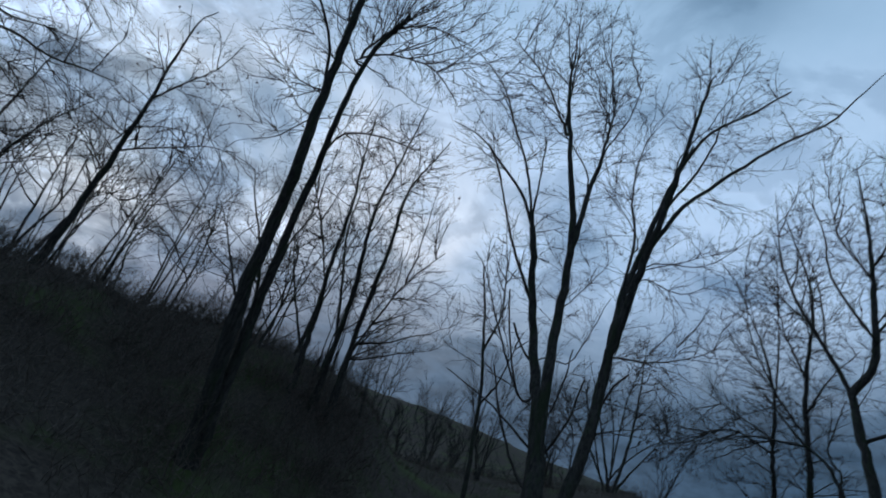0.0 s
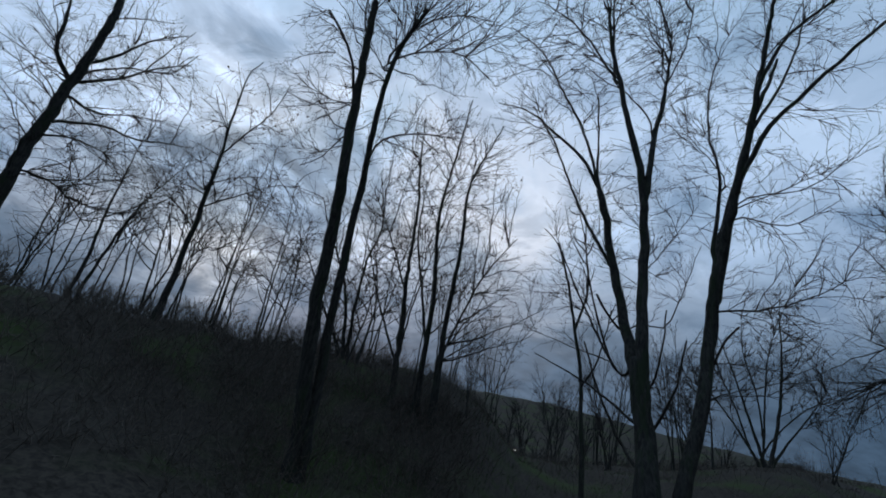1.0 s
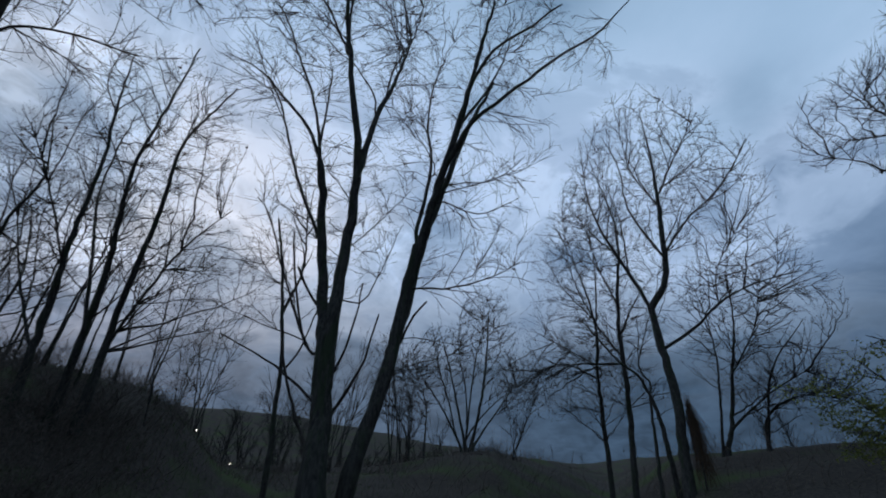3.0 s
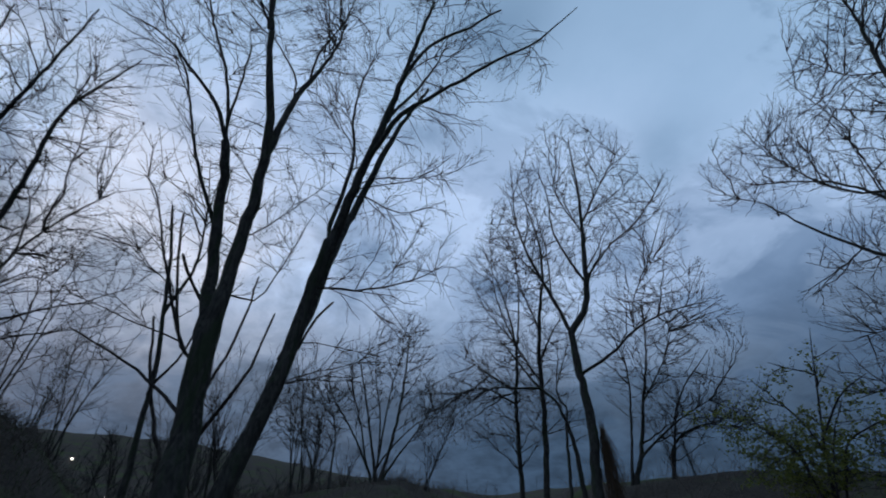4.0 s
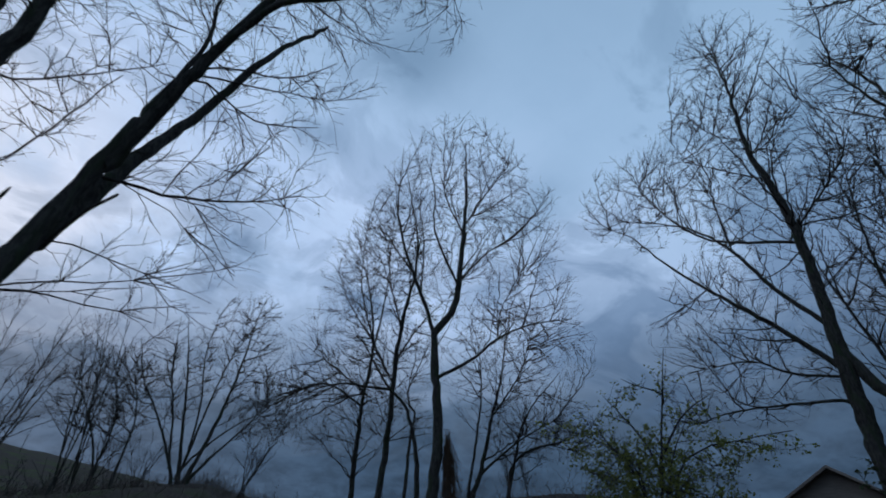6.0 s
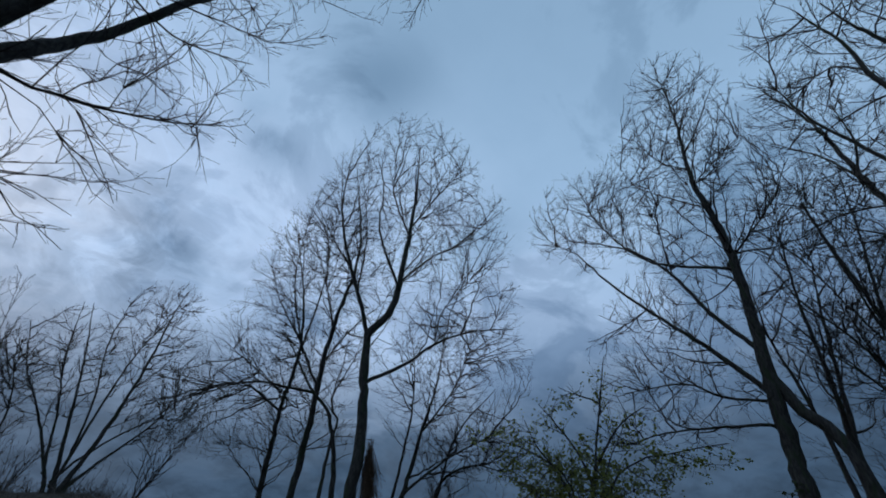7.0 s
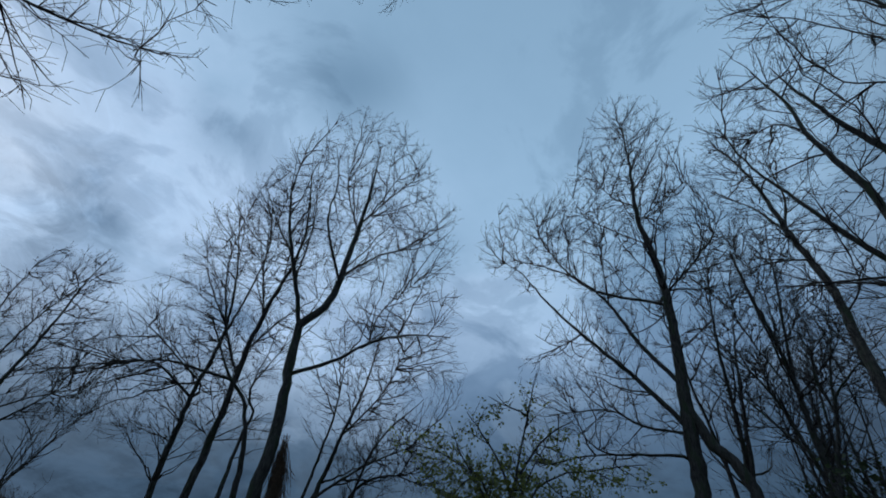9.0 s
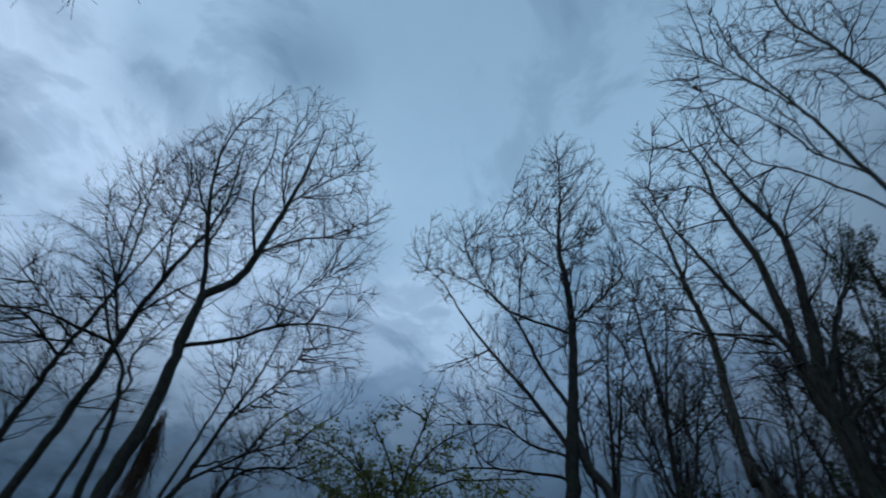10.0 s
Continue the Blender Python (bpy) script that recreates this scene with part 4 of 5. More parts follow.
tree_h2.limb('trunk', 0.28, 0.02, (-1.73, 4.61, 0.0), (-1.89, 4.89, -0.01), (-1.95, 5.99, -0.06), (-1.92, 7.38, -0.1), (-1.85, 8.8, -0.15), (-2.0, 9.86, -0.17), (-2.16, 11.03, -0.2), (-2.3, 12.6, -0.23), (-2.55, 14.47, -0.27), (-3.12, 16.47, -0.3))
tree_h2.limb('limb', 0.06, 0.02, (-1.89, 8.59, -0.2), (-2.17, 9.43, 0.09), (-2.92, 9.61, 0.4))
tree_h2.limb('limb', 0.05, 0.02, (-1.97, 9.94, -0.2), (-2.84, 10.13, -0.6), (-3.82, 9.93, -1.0))
tree_h2.limb('limb', 0.06, 0.02, (-1.93, 6.62, 0.0), (-1.21, 6.54, 0.29), (-0.62, 6.2, 0.6))
tree_h2.limb('limb', 0.06, 0.02, (-2.15, 10.96, -0.3), (-2.77, 12.79, 0.09), (-3.91, 14.87, 0.5))
tree_h2.limb('limb', 0.07, 0.02, (-2.21, 11.1, -0.3), (-1.88, 12.55, -0.06), (-1.85, 14.51, 0.2))
tree_h2.limb('limb', 0.04, 0.02, (-1.9, 8.14, 0.0), (-1.34, 9.07, 0.24), (-1.2, 10.46, 0.5))
tree_i = Tree("forked_tree", (16.0, 2.7), -109.6)
tree_i.limb('trunk', 0.29, 0.22, (-0.06, 3.39, 0.0), (-0.09, 4.09, 0.0), (-0.12, 5.12, 0.0), (-0.15, 5.83, 0.0))
tree_i.limb('stem', 0.17, 0.06, (-0.09, 3.57, 0.1), (-0.01, 4.56, 0.25), (0.16, 5.57, 0.38), (0.44, 6.72, 0.5))
tree_i.limb('stem', 0.12, 0.03, (-0.11, 3.79, -0.1), (-0.19, 4.81, -0.26), (-0.41, 5.94, -0.41), (-0.68, 6.63, -0.5))
tree_i.limb('stem', 0.19, 0.02, (-0.25, 5.85, 0.0), (-0.21, 7.4, -0.16), (-0.26, 8.85, -0.29), (-0.47, 10.06, -0.38), (-0.57, 10.95, -0.44), (-0.57, 12.12, -0.51), (-0.86, 13.97, -0.6))
tree_i.limb('stem', 0.21, 0.02, (-0.06, 5.69, 0.0), (0.22, 7.28, 0.12), (0.42, 8.93, 0.23), (0.37, 9.97, 0.29), (0.2, 10.75, 0.33), (-0.05, 11.92, 0.39), (-0.37, 13.91, 0.46), (-0.48, 15.01, 0.5))
tree_i.limb('limb', 0.12, 0.02, (-0.29, 5.2, 0.1), (-0.35, 6.32, -0.14), (-0.74, 7.32, -0.35), (-1.13, 8.33, -0.54), (-1.44, 9.3, -0.68), (-1.81, 10.42, -0.83), (-2.08, 12.13, -1.0))
tree_i.limb('stem', 0.14, 0.03, (-0.01, 5.44, 0.0), (0.23, 6.07, 0.18), (0.59, 7.05, 0.43), (1.14, 8.09, 0.69), (1.4, 8.55, 0.8))
tree_i.limb('limb', 0.06, 0.02, (0.42, 8.98, 0.3), (0.65, 10.24, 0.54), (1.25, 11.46, 0.79), (1.61, 11.82, 0.9))
tree_i.limb('limb', 0.05, 0.015, (0.37, 9.98, 0.3), (0.46, 10.75, -0.2), (0.34, 11.36, -0.6))
tree_i.limb('limb', 0.05, 0.015, (-0.48, 10.13, -0.3), (-1.24, 10.21, -0.46), (-1.97, 10.04, -0.6))
tree_i.limb('limb', 0.05, 0.015, (-0.07, 6.06, 0.0), (-0.54, 5.87, -0.36), (-1.03, 5.9, -0.8))
tree_i.limb('limb', 0.05, 0.015, (-0.57, 10.99, -0.4), (-1.09, 12.16, -0.07), (-1.99, 12.56, 0.3))
tree_i.limb('limb', 0.1, 0.03, (-0.03, 4.68, 0.0), (0.52, 5.34, 0.27), (0.83, 5.56, 0.4))
tree_j = Tree("overhanging_tree", (14.6, 0.4), -123.9)
tree_j.limb('trunk', 0.28, 0.12, (-1.48, 3.27, 0.0), (-0.89, 5.31, 0.0), (-0.33, 7.34, 0.0), (0.17, 9.03, 0.0), (0.71, 10.69, 0.0))
tree_j.limb('limb', 0.13, 0.02, (-0.24, 7.72, 0.0), (-0.19, 9.41, 0.07), (-0.3, 10.13, 0.09), (-0.36, 10.86, 0.12), (-0.46, 12.25, 0.15), (-0.66, 13.69, 0.19), (-0.94, 15.84, 0.23), (-1.16, 18.32, 0.27), (-1.05, 20.69, 0.3))
tree_j.limb('limb', 0.07, 0.015, (-0.32, 10.05, 0.05), (-0.57, 10.64, 0.12), (-0.9, 11.52, 0.22), (-1.14, 12.96, 0.33), (-1.72, 14.9, 0.47), (-2.24, 16.6, 0.57), (-3.27, 19.04, 0.7))
tree_j.limb('limb', 0.06, 0.015, (-0.7, 13.59, 0.2), (-1.01, 14.82, 0.06), (-1.58, 16.74, -0.13), (-2.19, 18.84, -0.29), (-2.68, 20.55, -0.4))
tree_j.limb('limb', 0.12, 0.03, (0.61, 10.35, 0.0), (0.89, 11.76, -0.14), (0.82, 13.12, -0.25), (0.65, 14.59, -0.36), (0.45, 15.97, -0.45), (0.52, 17.48, -0.53), (0.7, 18.98, -0.6))
tree_j.limb('limb', 0.06, 0.02, (0.83, 13.34, -0.2), (1.2, 14.45, -0.03), (1.48, 16.72, 0.24), (1.82, 18.18, 0.4))
tree_j.limb('limb', 0.06, 0.015, (0.41, 9.74, 0.0), (0.71, 11.74, 0.31), (0.5, 12.75, 0.48), (0.39, 14.38, 0.68), (-0.26, 15.83, 0.9))
tree_j.limb('limb', 0.08, 0.015, (-0.31, 7.47, 0.0), (-0.39, 8.78, -0.13), (-0.87, 9.76, -0.25), (-1.41, 10.82, -0.35), (-2.05, 11.74, -0.43), (-2.3, 12.88, -0.49), (-3.63, 13.78, -0.6))
tree_j.limb('limb', 0.04, 0.012, (0.53, 14.36, -0.3), (-0.04, 15.26, 0.04), (-0.83, 17.21, 0.5))

tree_a.finish("tall bare tree with two straight stems on the bank", crown=6.2, girth=0.63, up=0.01, spacing=0.40, fill=((-1.3, 9.8, 1.13, 2.60), (1.3, 12.3, 1.97, 2.05), (1.0, 8.2, 1.32, 0.93), (-1.0, 7.4, 0.85, 0.93), (-0.4, 12.9, 1.50, 1.67),), twigs=2.7, shoots=0.7, angle=36, tips=0.0043, wobble=0.18, sag=0.0, bias=0.05, stout=0.75)
tree_b.finish("clump of slender bare stems on the bank", crown=4.0, girth=0.8, up=0.06, spacing=0.44, fill=((-0.6, 9.4, 2.35, 4.65), (1.6, 6.5, 1.69, 1.86), (-2.7, 7.7, 1.22, 2.98),), twigs=2.5, shoots=0.7, angle=33, tips=0.0047, wobble=0.15)
tree_c.finish("tall bare tree forked low with broken lower limbs", crown=4.5, girth=0.68, up=0.03, spacing=0.43, fill=((-2.7, 11.9, 1.50, 2.70), (-0.7, 14.4, 2.44, 3.91), (1.0, 13.1, 1.22, 3.16), (-0.5, 7.1, 1.79, 2.60), (-1.8, 5.1, 1.13, 1.30), (0.8, 9.4, 0.9, 1.8), (0.7, 6.4, 0.8, 1.4)), twigs=2.7, shoots=0.7, angle=36, tips=0.0043, wobble=0.18, sag=0.0, bias=0.05, stout=0.75)
tree_snag.finish("dead bare snag with broken tops", "dead tree", crown=4.5, boughs=(1.4, 0.6, 1.8), twigs=2.5, shoots=2.0, girth=0.9)
tree_d.finish("bare tree with a leaning dark trunk and long side limb", crown=3.0, girth=0.66, up=-0.01, spacing=0.43, fill=((2.0, 13.2, 1.7, 3.0), (4.2, 12.6, 1.1, 1.0), (1.3, 7.3, 1.3, 1.8), (-0.2, 8.9, 1.0, 2.4), (1.4, 5.6, 1.2, 0.85), (2.3, 9.3, 1.0, 1.1), (0.8, 3.9, 1.0, 0.8), (1.4, 4.5, 0.7, 0.7), (-0.5, 11.0, 0.9, 1.8), (0.6, 10.2, 0.9, 1.8)), twigs=2.7, shoots=0.7, angle=36, tips=0.0043, wobble=0.2, sag=-0.04, bias=0.05, stout=0.65)
tree_left.finish("large bare tree with wide branches on the hillside", crown=6.0, girth=0.74, up=0.04, spacing=0.47, fill=((0.6, 11.3, 2.26, 2.98), (0.9, 7.5, 2.26, 1.67), (-1.2, 9.9, 1.32, 2.79),), twigs=2.5, shoots=0.7, angle=35, tips=0.0046, sag=0.0, bias=0.05)
tree_crest.finish("bare tree with horizontal branches on the bank's crest", crown=5.2, girth=0.8, up=0.02, spacing=0.52, fill=((0.4, 10.5, 1.60, 2.60), (0.9, 7.9, 2.26, 1.21), (-1.0, 7.7, 1.50, 1.30),), twigs=2.5, shoots=0.7, angle=35, tips=0.0044, sag=0.0, bias=0.05)
tree_crest2.finish("slim bare tree with two stems on the crest", crown=5.0, group="crest trees", girth=0.75)
tree_crest3.finish("slim bare saplings growing on the crest", crown=5.0, group="crest trees", girth=0.8)
tree_crest4.finish("slim bare saplings growing on the crest", crown=5.0, group="crest trees", girth=0.8)
tree_crest5.finish("slim bare saplings growing on the crest", crown=5.0, group="crest trees", girth=0.8)
tree_crest6.finish("bare many-stemmed tree on the brushy bank", crown=3.5, boughs=(3.6, 1.0, 3.0), twigs=4.2, shoots=4.2, up=0.04, wobble=0.16, angle=50, girth=0.8)
tree_e.finish("bare tree with a crooked dark trunk and rounded crown", crown=7.5, girth=0.85, up=0.10, spacing=0.57, fill=((0.8, 15.1, 2.7, 4.8), (-1.7, 13.7, 1.4, 4.3), (2.9, 13.8, 2.1, 3.0), (3.0, 10.0, 2.4, 2.0), (-0.6, 11.6, 1.4, 2.0)), twigs=2.4, shoots=0.6, angle=30, tips=0.0052, sag=0.12)
tree_e2.finish("slender bare tree with a thin dark trunk", crown=3.6, girth=0.8, up=0.07, spacing=0.5, fill=((-1.3, 12.6, 1.5, 3.7), (-2.0, 8.6, 1.6, 2.4), (-2.3, 6.7, 2.1, 1.3), (-3.6, 6.6, 1.6, 1.2), (0.2, 7.4, 1.4, 1.6), (-1.4, 5.2, 2.2, 0.9), (-3.4, 5.3, 1.8, 0.9)), twigs=2.5, shoots=0.7, angle=32, tips=0.0047, bias=0.08, sag=0.02)
tree_e3.finish("slender bare tree with an upswept crown", crown=4.8, girth=0.8, up=0.10, spacing=0.44, fill=((-0.7, 12.6, 1.9, 4.6), (0.8, 9.4, 1.2, 2.0), (-0.8, 8.4, 1.5, 2.0), (0.3, 5.8, 1.4, 1.0)), twigs=2.4, shoots=0.7, angle=30, tips=0.0052)
tree_e4.finish("small bare tree with a bent trunk", crown=4.2, girth=0.9, up=0.02, spacing=0.58, fill=((-2.2, 6.8, 1.9, 1.3), (0.0, 7.6, 1.5, 1.6), (-3.8, 6.4, 1.4, 1.0), (0.6, 5.2, 1.0, 0.9)), twigs=2.4, shoots=0.7, angle=34, tips=0.0042, sag=0.02, bias=0.05)
tree_er.finish("bare tree with spreading low limbs", crown=4.2, girth=0.9, up=0.08, spacing=0.57, fill=((0.9, 9.2, 2.16, 3.53), (3.0, 10.1, 2.26, 2.60), (2.4, 6.5, 2.07, 1.49),), twigs=2.2, shoots=0.5, angle=30, tips=0.0057)
tree_er2.finish("bare tree with spreading low limbs", crown=3.8, girth=0.9, up=0.06, spacing=0.52, fill=((0.6, 6.5, 1.88, 1.86), (2.2, 6.3, 1.50, 1.49),), twigs=2.2, shoots=0.5, angle=32, tips=0.0057)
tree_f.finish("tall bare tree with a straight trunk and long boughs", crown=5.6, girth=0.62, up=0.08, spacing=0.5, tips=0.0056, fill=((0.2, 20.0, 2.2, 4.5), (-0.9, 15.2, 3.3, 4.3), (-4.9, 15.5, 2.5, 2.5), (-2.3, 9.9, 2.3, 2.0), (-2.9, 6.2, 2.8, 1.0), (1.7, 13.6, 1.7, 4.0), (-3.4, 8.4, 2.2, 1.5), (-1.4, 7.4, 1.6, 1.2)), twigs=2.4, shoots=0.6, angle=30, bias=0.5, sag=0.13)
tree_g.finish("bare many-stemmed tree on the ridge", crown=5.0, girth=0.85, up=0.16, spacing=0.43, tips=0.0066, fill=((-3.0, 8.4, 2.0, 2.6), (-0.2, 10.4, 1.9, 3.2), (1.2, 7.5, 1.5, 1.9)), twigs=2.4, shoots=0.6, angle=24, sag=0.14, bias=0.5)
tree_g2.finish("small bare tree on the ridge", crown=4.6, girth=0.75, up=0.14, spacing=0.45, tips=0.0063, fill=((-2.0, 6.9, 1.79, 2.23),), twigs=2.4, shoots=0.6, angle=25, sag=0.14, bias=0.5)
tree_g3.finish("small bare tree on the ridge", crown=4.6, girth=0.75, up=0.14, spacing=0.45, tips=0.0063, fill=((-2.0, 6.7, 1.50, 2.05),), twigs=2.4, shoots=0.6, angle=25, sag=0.14, bias=0.5)
tree_h.finish("bare tree with many upswept dark stems", crown=6.5, girth=0.62, up=0.12, spacing=0.44, tips=0.0063, fill=((-0.3, 14.2, 2.63, 4.28), (0.4, 10.5, 2.44, 2.79), (-2.4, 10.5, 1.69, 2.42), (-1.4, 9.0, 1.8, 2.2)), twigs=2.4, shoots=0.6, angle=27, sag=0.14, bias=0.5)
tree_h3.finish("slender bare tree among the dense wood", crown=5.0, girth=0.9, up=0.07, spacing=0.42, fill=((-0.7, 9.1, 1.32, 2.23),), twigs=2.5, shoots=0.7, angle=35, tips=0.0052)
tree_h2.finish("bare tree with a pale leaning trunk", crown=6.0, girth=0.74, up=0.06, spacing=0.42, fill=((-2.3, 10.9, 1.60, 2.98), (-2.6, 14.9, 1.41, 2.23),), twigs=2.5, shoots=0.7, angle=35, tips=0.0052)
tree_i.finish("massive bare tree forked into several dark stems", crown=4.8, girth=0.66, up=0.08, spacing=0.5, fill=((-1.0, 12.6, 1.79, 3.16), (0.6, 9.5, 1.22, 2.23), (-1.2, 7.8, 1.5, 2.05), (0.9, 6.8, 1.0, 1.2), (-0.7, 6.2, 1.2, 0.9)), twigs=2.7, shoots=0.7, angle=33, tips=0.0052)
tree_j.finish("bare tree with limbs reaching overhead", crown=8.0, girth=0.42, up=0.05, spacing=0.62, fill=((-1.1, 17.4, 2.26, 4.09), (-0.3, 13.7, 1.69, 3.72), (1.0, 14.9, 1.32, 3.16), (-2.4, 12.3, 1.22, 1.67),), twigs=2.7, shoots=0.7, angle=35, tips=0.0052)


# ---- the rest of the wood: slim trees on the bank, the ridge and behind ----
def wild_tree(name, seed, height, stems, spread, thick):
    """A slim bare tree with a few upright stems, for the parts of the wood that stand thick."""
    rnd = random.Random(seed)
    t = Tree(name, (0, 0), rnd.uniform(0, 180))
    t.seed = seed
    for k in range(stems):
        h = height * rnd.uniform(0.75, 1.0)
        out, deep = rnd.uniform(-1, 1) * spread, rnd.uniform(-1, 1) * spread
        foot = (rnd.uniform(-0.2, 0.2), 0.0, rnd.uniform(-0.2, 0.2))
        t.limb("stem", thick * rnd.uniform(0.7, 1), 0.012, foot, (out * 0.25, h * 0.35, deep * 0.3), (out * 0.7 + rnd.uniform(-0.2, 0.2), h * 0.7, deep * 0.6), (out, h, deep))
    return t


def stand(model, places, label, group):
    """Copies of one tree over a stretch of ground; each is turned and sized a little differently."""
    rnd = random.Random(len(places) * 7 + 1)
    for k, (x, y, size) in enumerate(places):
        z = float(ground_height(x, y)) - 0.08
        m = pose(x, y, z, rnd.uniform(-4, 4), rnd.uniform(-4, 4), rnd.uniform(0, 360)) @ Matrix.Diagonal((size, size, size * rnd.uniform(0.9, 1.1), 1))
        if k == 0:
            model.matrix_basis = m
        else:
            model_copy = copy_thing(model, Matrix.Identity(4))
            model_copy.matrix_basis = m


def scatter(seed, count, bearing, away, size):
    rnd = random.Random(seed)
    out = []
    for _ in range(count):
        a, r = radians(rnd.uniform(*bearing)), rnd.uniform(*away)
        out.append((CENTRE[0] + r * math.sin(a), CENTRE[1] + r * math.cos(a), rnd.uniform(*size)))
    return out


def flat_zero(thing):
    thing.location = (0, 0, 0)
    return thing


sapling = wild_tree("sapling", 11, 5.5, 2, 0.9, 0.045)
stand(sapling.finish("slim bare sapling on the brushy bank", crown=1.2, boughs=(2.2, 0.8, 2.2), twigs=2.8, shoots=1.4, group="saplings on the bank", girth=1.0, angle=54, up=0.03, wobble=0.2), scatter(1, 14, (-70, -17), (16.5, 23), (0.6, 1.25)), "", "")
sapling = wild_tree("sapling", 12, 6.5, 3, 1.4, 0.05)
stand(sapling.finish("bare sapling with several thin stems on the bank", crown=1.2, boughs=(2.2, 0.8, 2.4), twigs=2.8, shoots=1.4, group="saplings on the bank", girth=1.0, angle=54, up=0.03, wobble=0.2), scatter(2, 13, (-70, -17), (17, 26), (0.6, 1.25)), "", "")
thicket = wild_tree("bare_shrub", 13, 4.2, 6, 1.6, 0.035)
stand(thicket.finish("bare many-stemmed shrub on the ridge", "shrub", crown=0.6, boughs=(2.2, 0.6, 1.6), twigs=3.0, shoots=2.5, group="shrubs on the ridge", girth=1.0, tips=0.006), scatter(3, 9, (-14, 24), (26, 34), (0.6, 1.1)) + scatter(4, 3, (40, 62), (26, 30), (0.4, 0.6)), "", "")
wood = wild_tree("woodland_tree", 14, 13, 3, 2.6, 0.14)
stand(wood.finish("bare woodland tree among dense dark trees", crown=2.5, boughs=(2.2, 1.2, 3.2), twigs=3.4, shoots=0.7, group="trees of the wood", tips=0.010, bough=0.024, girth=1.0), scatter(5, 15, (78, 120), (25, 36), (0.95, 1.3)), "", "")
wood = wild_tree("woodland_tree", 15, 12, 4, 3.0, 0.11)
stand(wood.finish("bare woodland tree with several dark stems", crown=2.0, boughs=(2.2, 1.2, 3.2), twigs=3.4, shoots=0.7, group="trees of the wood", tips=0.010, bough=0.024, girth=1.0), scatter(6, 17, (92, 122), (20, 32), (0.85, 1.15)), "", "")
ridge = wild_tree("ridge_tree", 17, 8.5, 4, 2.6, 0.05)
stand(ridge.finish("bare many-stemmed tree standing along the ridge", crown=2.2, boughs=(2.2, 1.0, 2.6), twigs=3.0, shoots=2.4, group="trees on the ridge", tips=0.006, girth=1.0, angle=42, up=0.06, wobble=0.12), scatter(9, 7, (-24, 8), (27, 35), (0.6, 1.0)), "", "")
far_tree = wild_tree("far_tree", 16, 9, 2, 1.0, 0.12)
stand(far_tree.finish("bare tree far off on the hill", crown=2.0, boughs=(1.6, 1.2, 2.6), twigs=1.6, shoots=0.6, group="trees on the far hill", tips=0.012, girth=1.0), scatter(7, 16, (-20, 3), (120, 235), (0.6, 1.3)) + scatter(8, 8, (20, 45), (180, 240), (0.5, 1.0)), "", "")


# ---- undergrowth ----
def stems_over(name, seed, count, bearing, away, tall, lean, radius, mat, label, points=4, crest=False):
    rng = np.random.default_rng(seed)
    a, r = np.radians(rng.uniform(*bearing, count)), rng.uniform(*away, count)
    edge = np.ones(count)
    if crest:
        back = rng.random(count) ** 1.7
        r = away[1] - (away[1] - away[0]) * back + np.interp(np.degrees(a), BEARING, CREST_AWAY)
        edge = (1.0 - 0.65 * back) * np.clip((radians(bearing[1]) - a) / radians(9), 0.15, 1)
    x, y = CENTRE[0] + r * np.sin(a), CENTRE[1] + r * np.cos(a)
    clump = 0.5 + 0.5 * np.sin(x * 1.1 + 2 * np.sin(y * 0.7)) * np.sin(y * 0.9)
    keep = rng.random(count) < 0.25 + 0.75 * clump
    x, y = x[keep], y[keep]
    pos = np.stack([x, y, ground_height(x, y) - 0.05], 1)
    size = rng.uniform(*tall, len(x)) * (0.6 + 0.5 * clump[keep]) * edge[keep]
    way = unit(np.stack([rng.normal(0, lean, len(x)), rng.normal(0, lean, len(x)), np.ones(len(x))], 1))
    out = [pos]
    for k in range(points - 1):
        way = unit(way + rng.normal(size=way.shape) * 0.34)
        pos = pos + way * (size / (points - 1))[:, None]
        out.append(pos)
    lines = np.stack(out, 1)
    side = sprout(rng, list(lines), 2.2, 0.2, (0.25, 0.8), 40, 0.08, 0.2, 3) if tall[1] > 0.6 else np.zeros((0, 3, 3))
    t = np.linspace(0, 1, points)[None, :]
    v, f = tubes(lines, np.repeat(radius * (1 - 0.7 * t), len(lines), 0), 3)
    if len(side):
        v2, f2 = tubes(side, np.repeat(radius * 0.55 * np.array([[1, 0.8, 0.5]]), len(side), 0), 3)
        v, f = np.vstack([v, v2]), np.vstack([f, f2 + len(v)])
    return tagged(raw_mesh(name, v, f, mat), label, "undergrowth", kind="stuff")


stems_over("brush", 21, 900, (-75, -5), (9, 18), (0.5, 1.5), 0.45, 0.007, BRUSH, "dry leafless brush over the dark bank")
stems_over("brush", 25, 6800, (-80, -17), (-8.5, 0.8), (0.6, 1.6), 0.5, 0.012, BRUSH, "low dark scrub along the crest of the bank", crest=True)
stems_over("brush", 26, 3600, (-22, 34), (-5.0, 0.8), (0.35, 1.1), 0.5, 0.014, BRUSH, "low dark scrub along the ridge", crest=True)
stems_over("brush", 27, 2600, (-62, -20), (-11.5, -4.6), (1.0, 2.5), 0.45, 0.009, BRUSH, "tall dark thicket of bare stems on the bank", crest=True)
stems_over("brush", 28, 1500, (-27, 14), (32, 120), (1.5, 4.0), 0.3, 0.03, TWIG, "bare scrub and young trees on the far slope")
stems_over("brush", 22, 2400, (-24, 62), (18, 34), (0.5, 1.7), 0.35, 0.010, BRUSH, "dry leafless brush along the ridge")
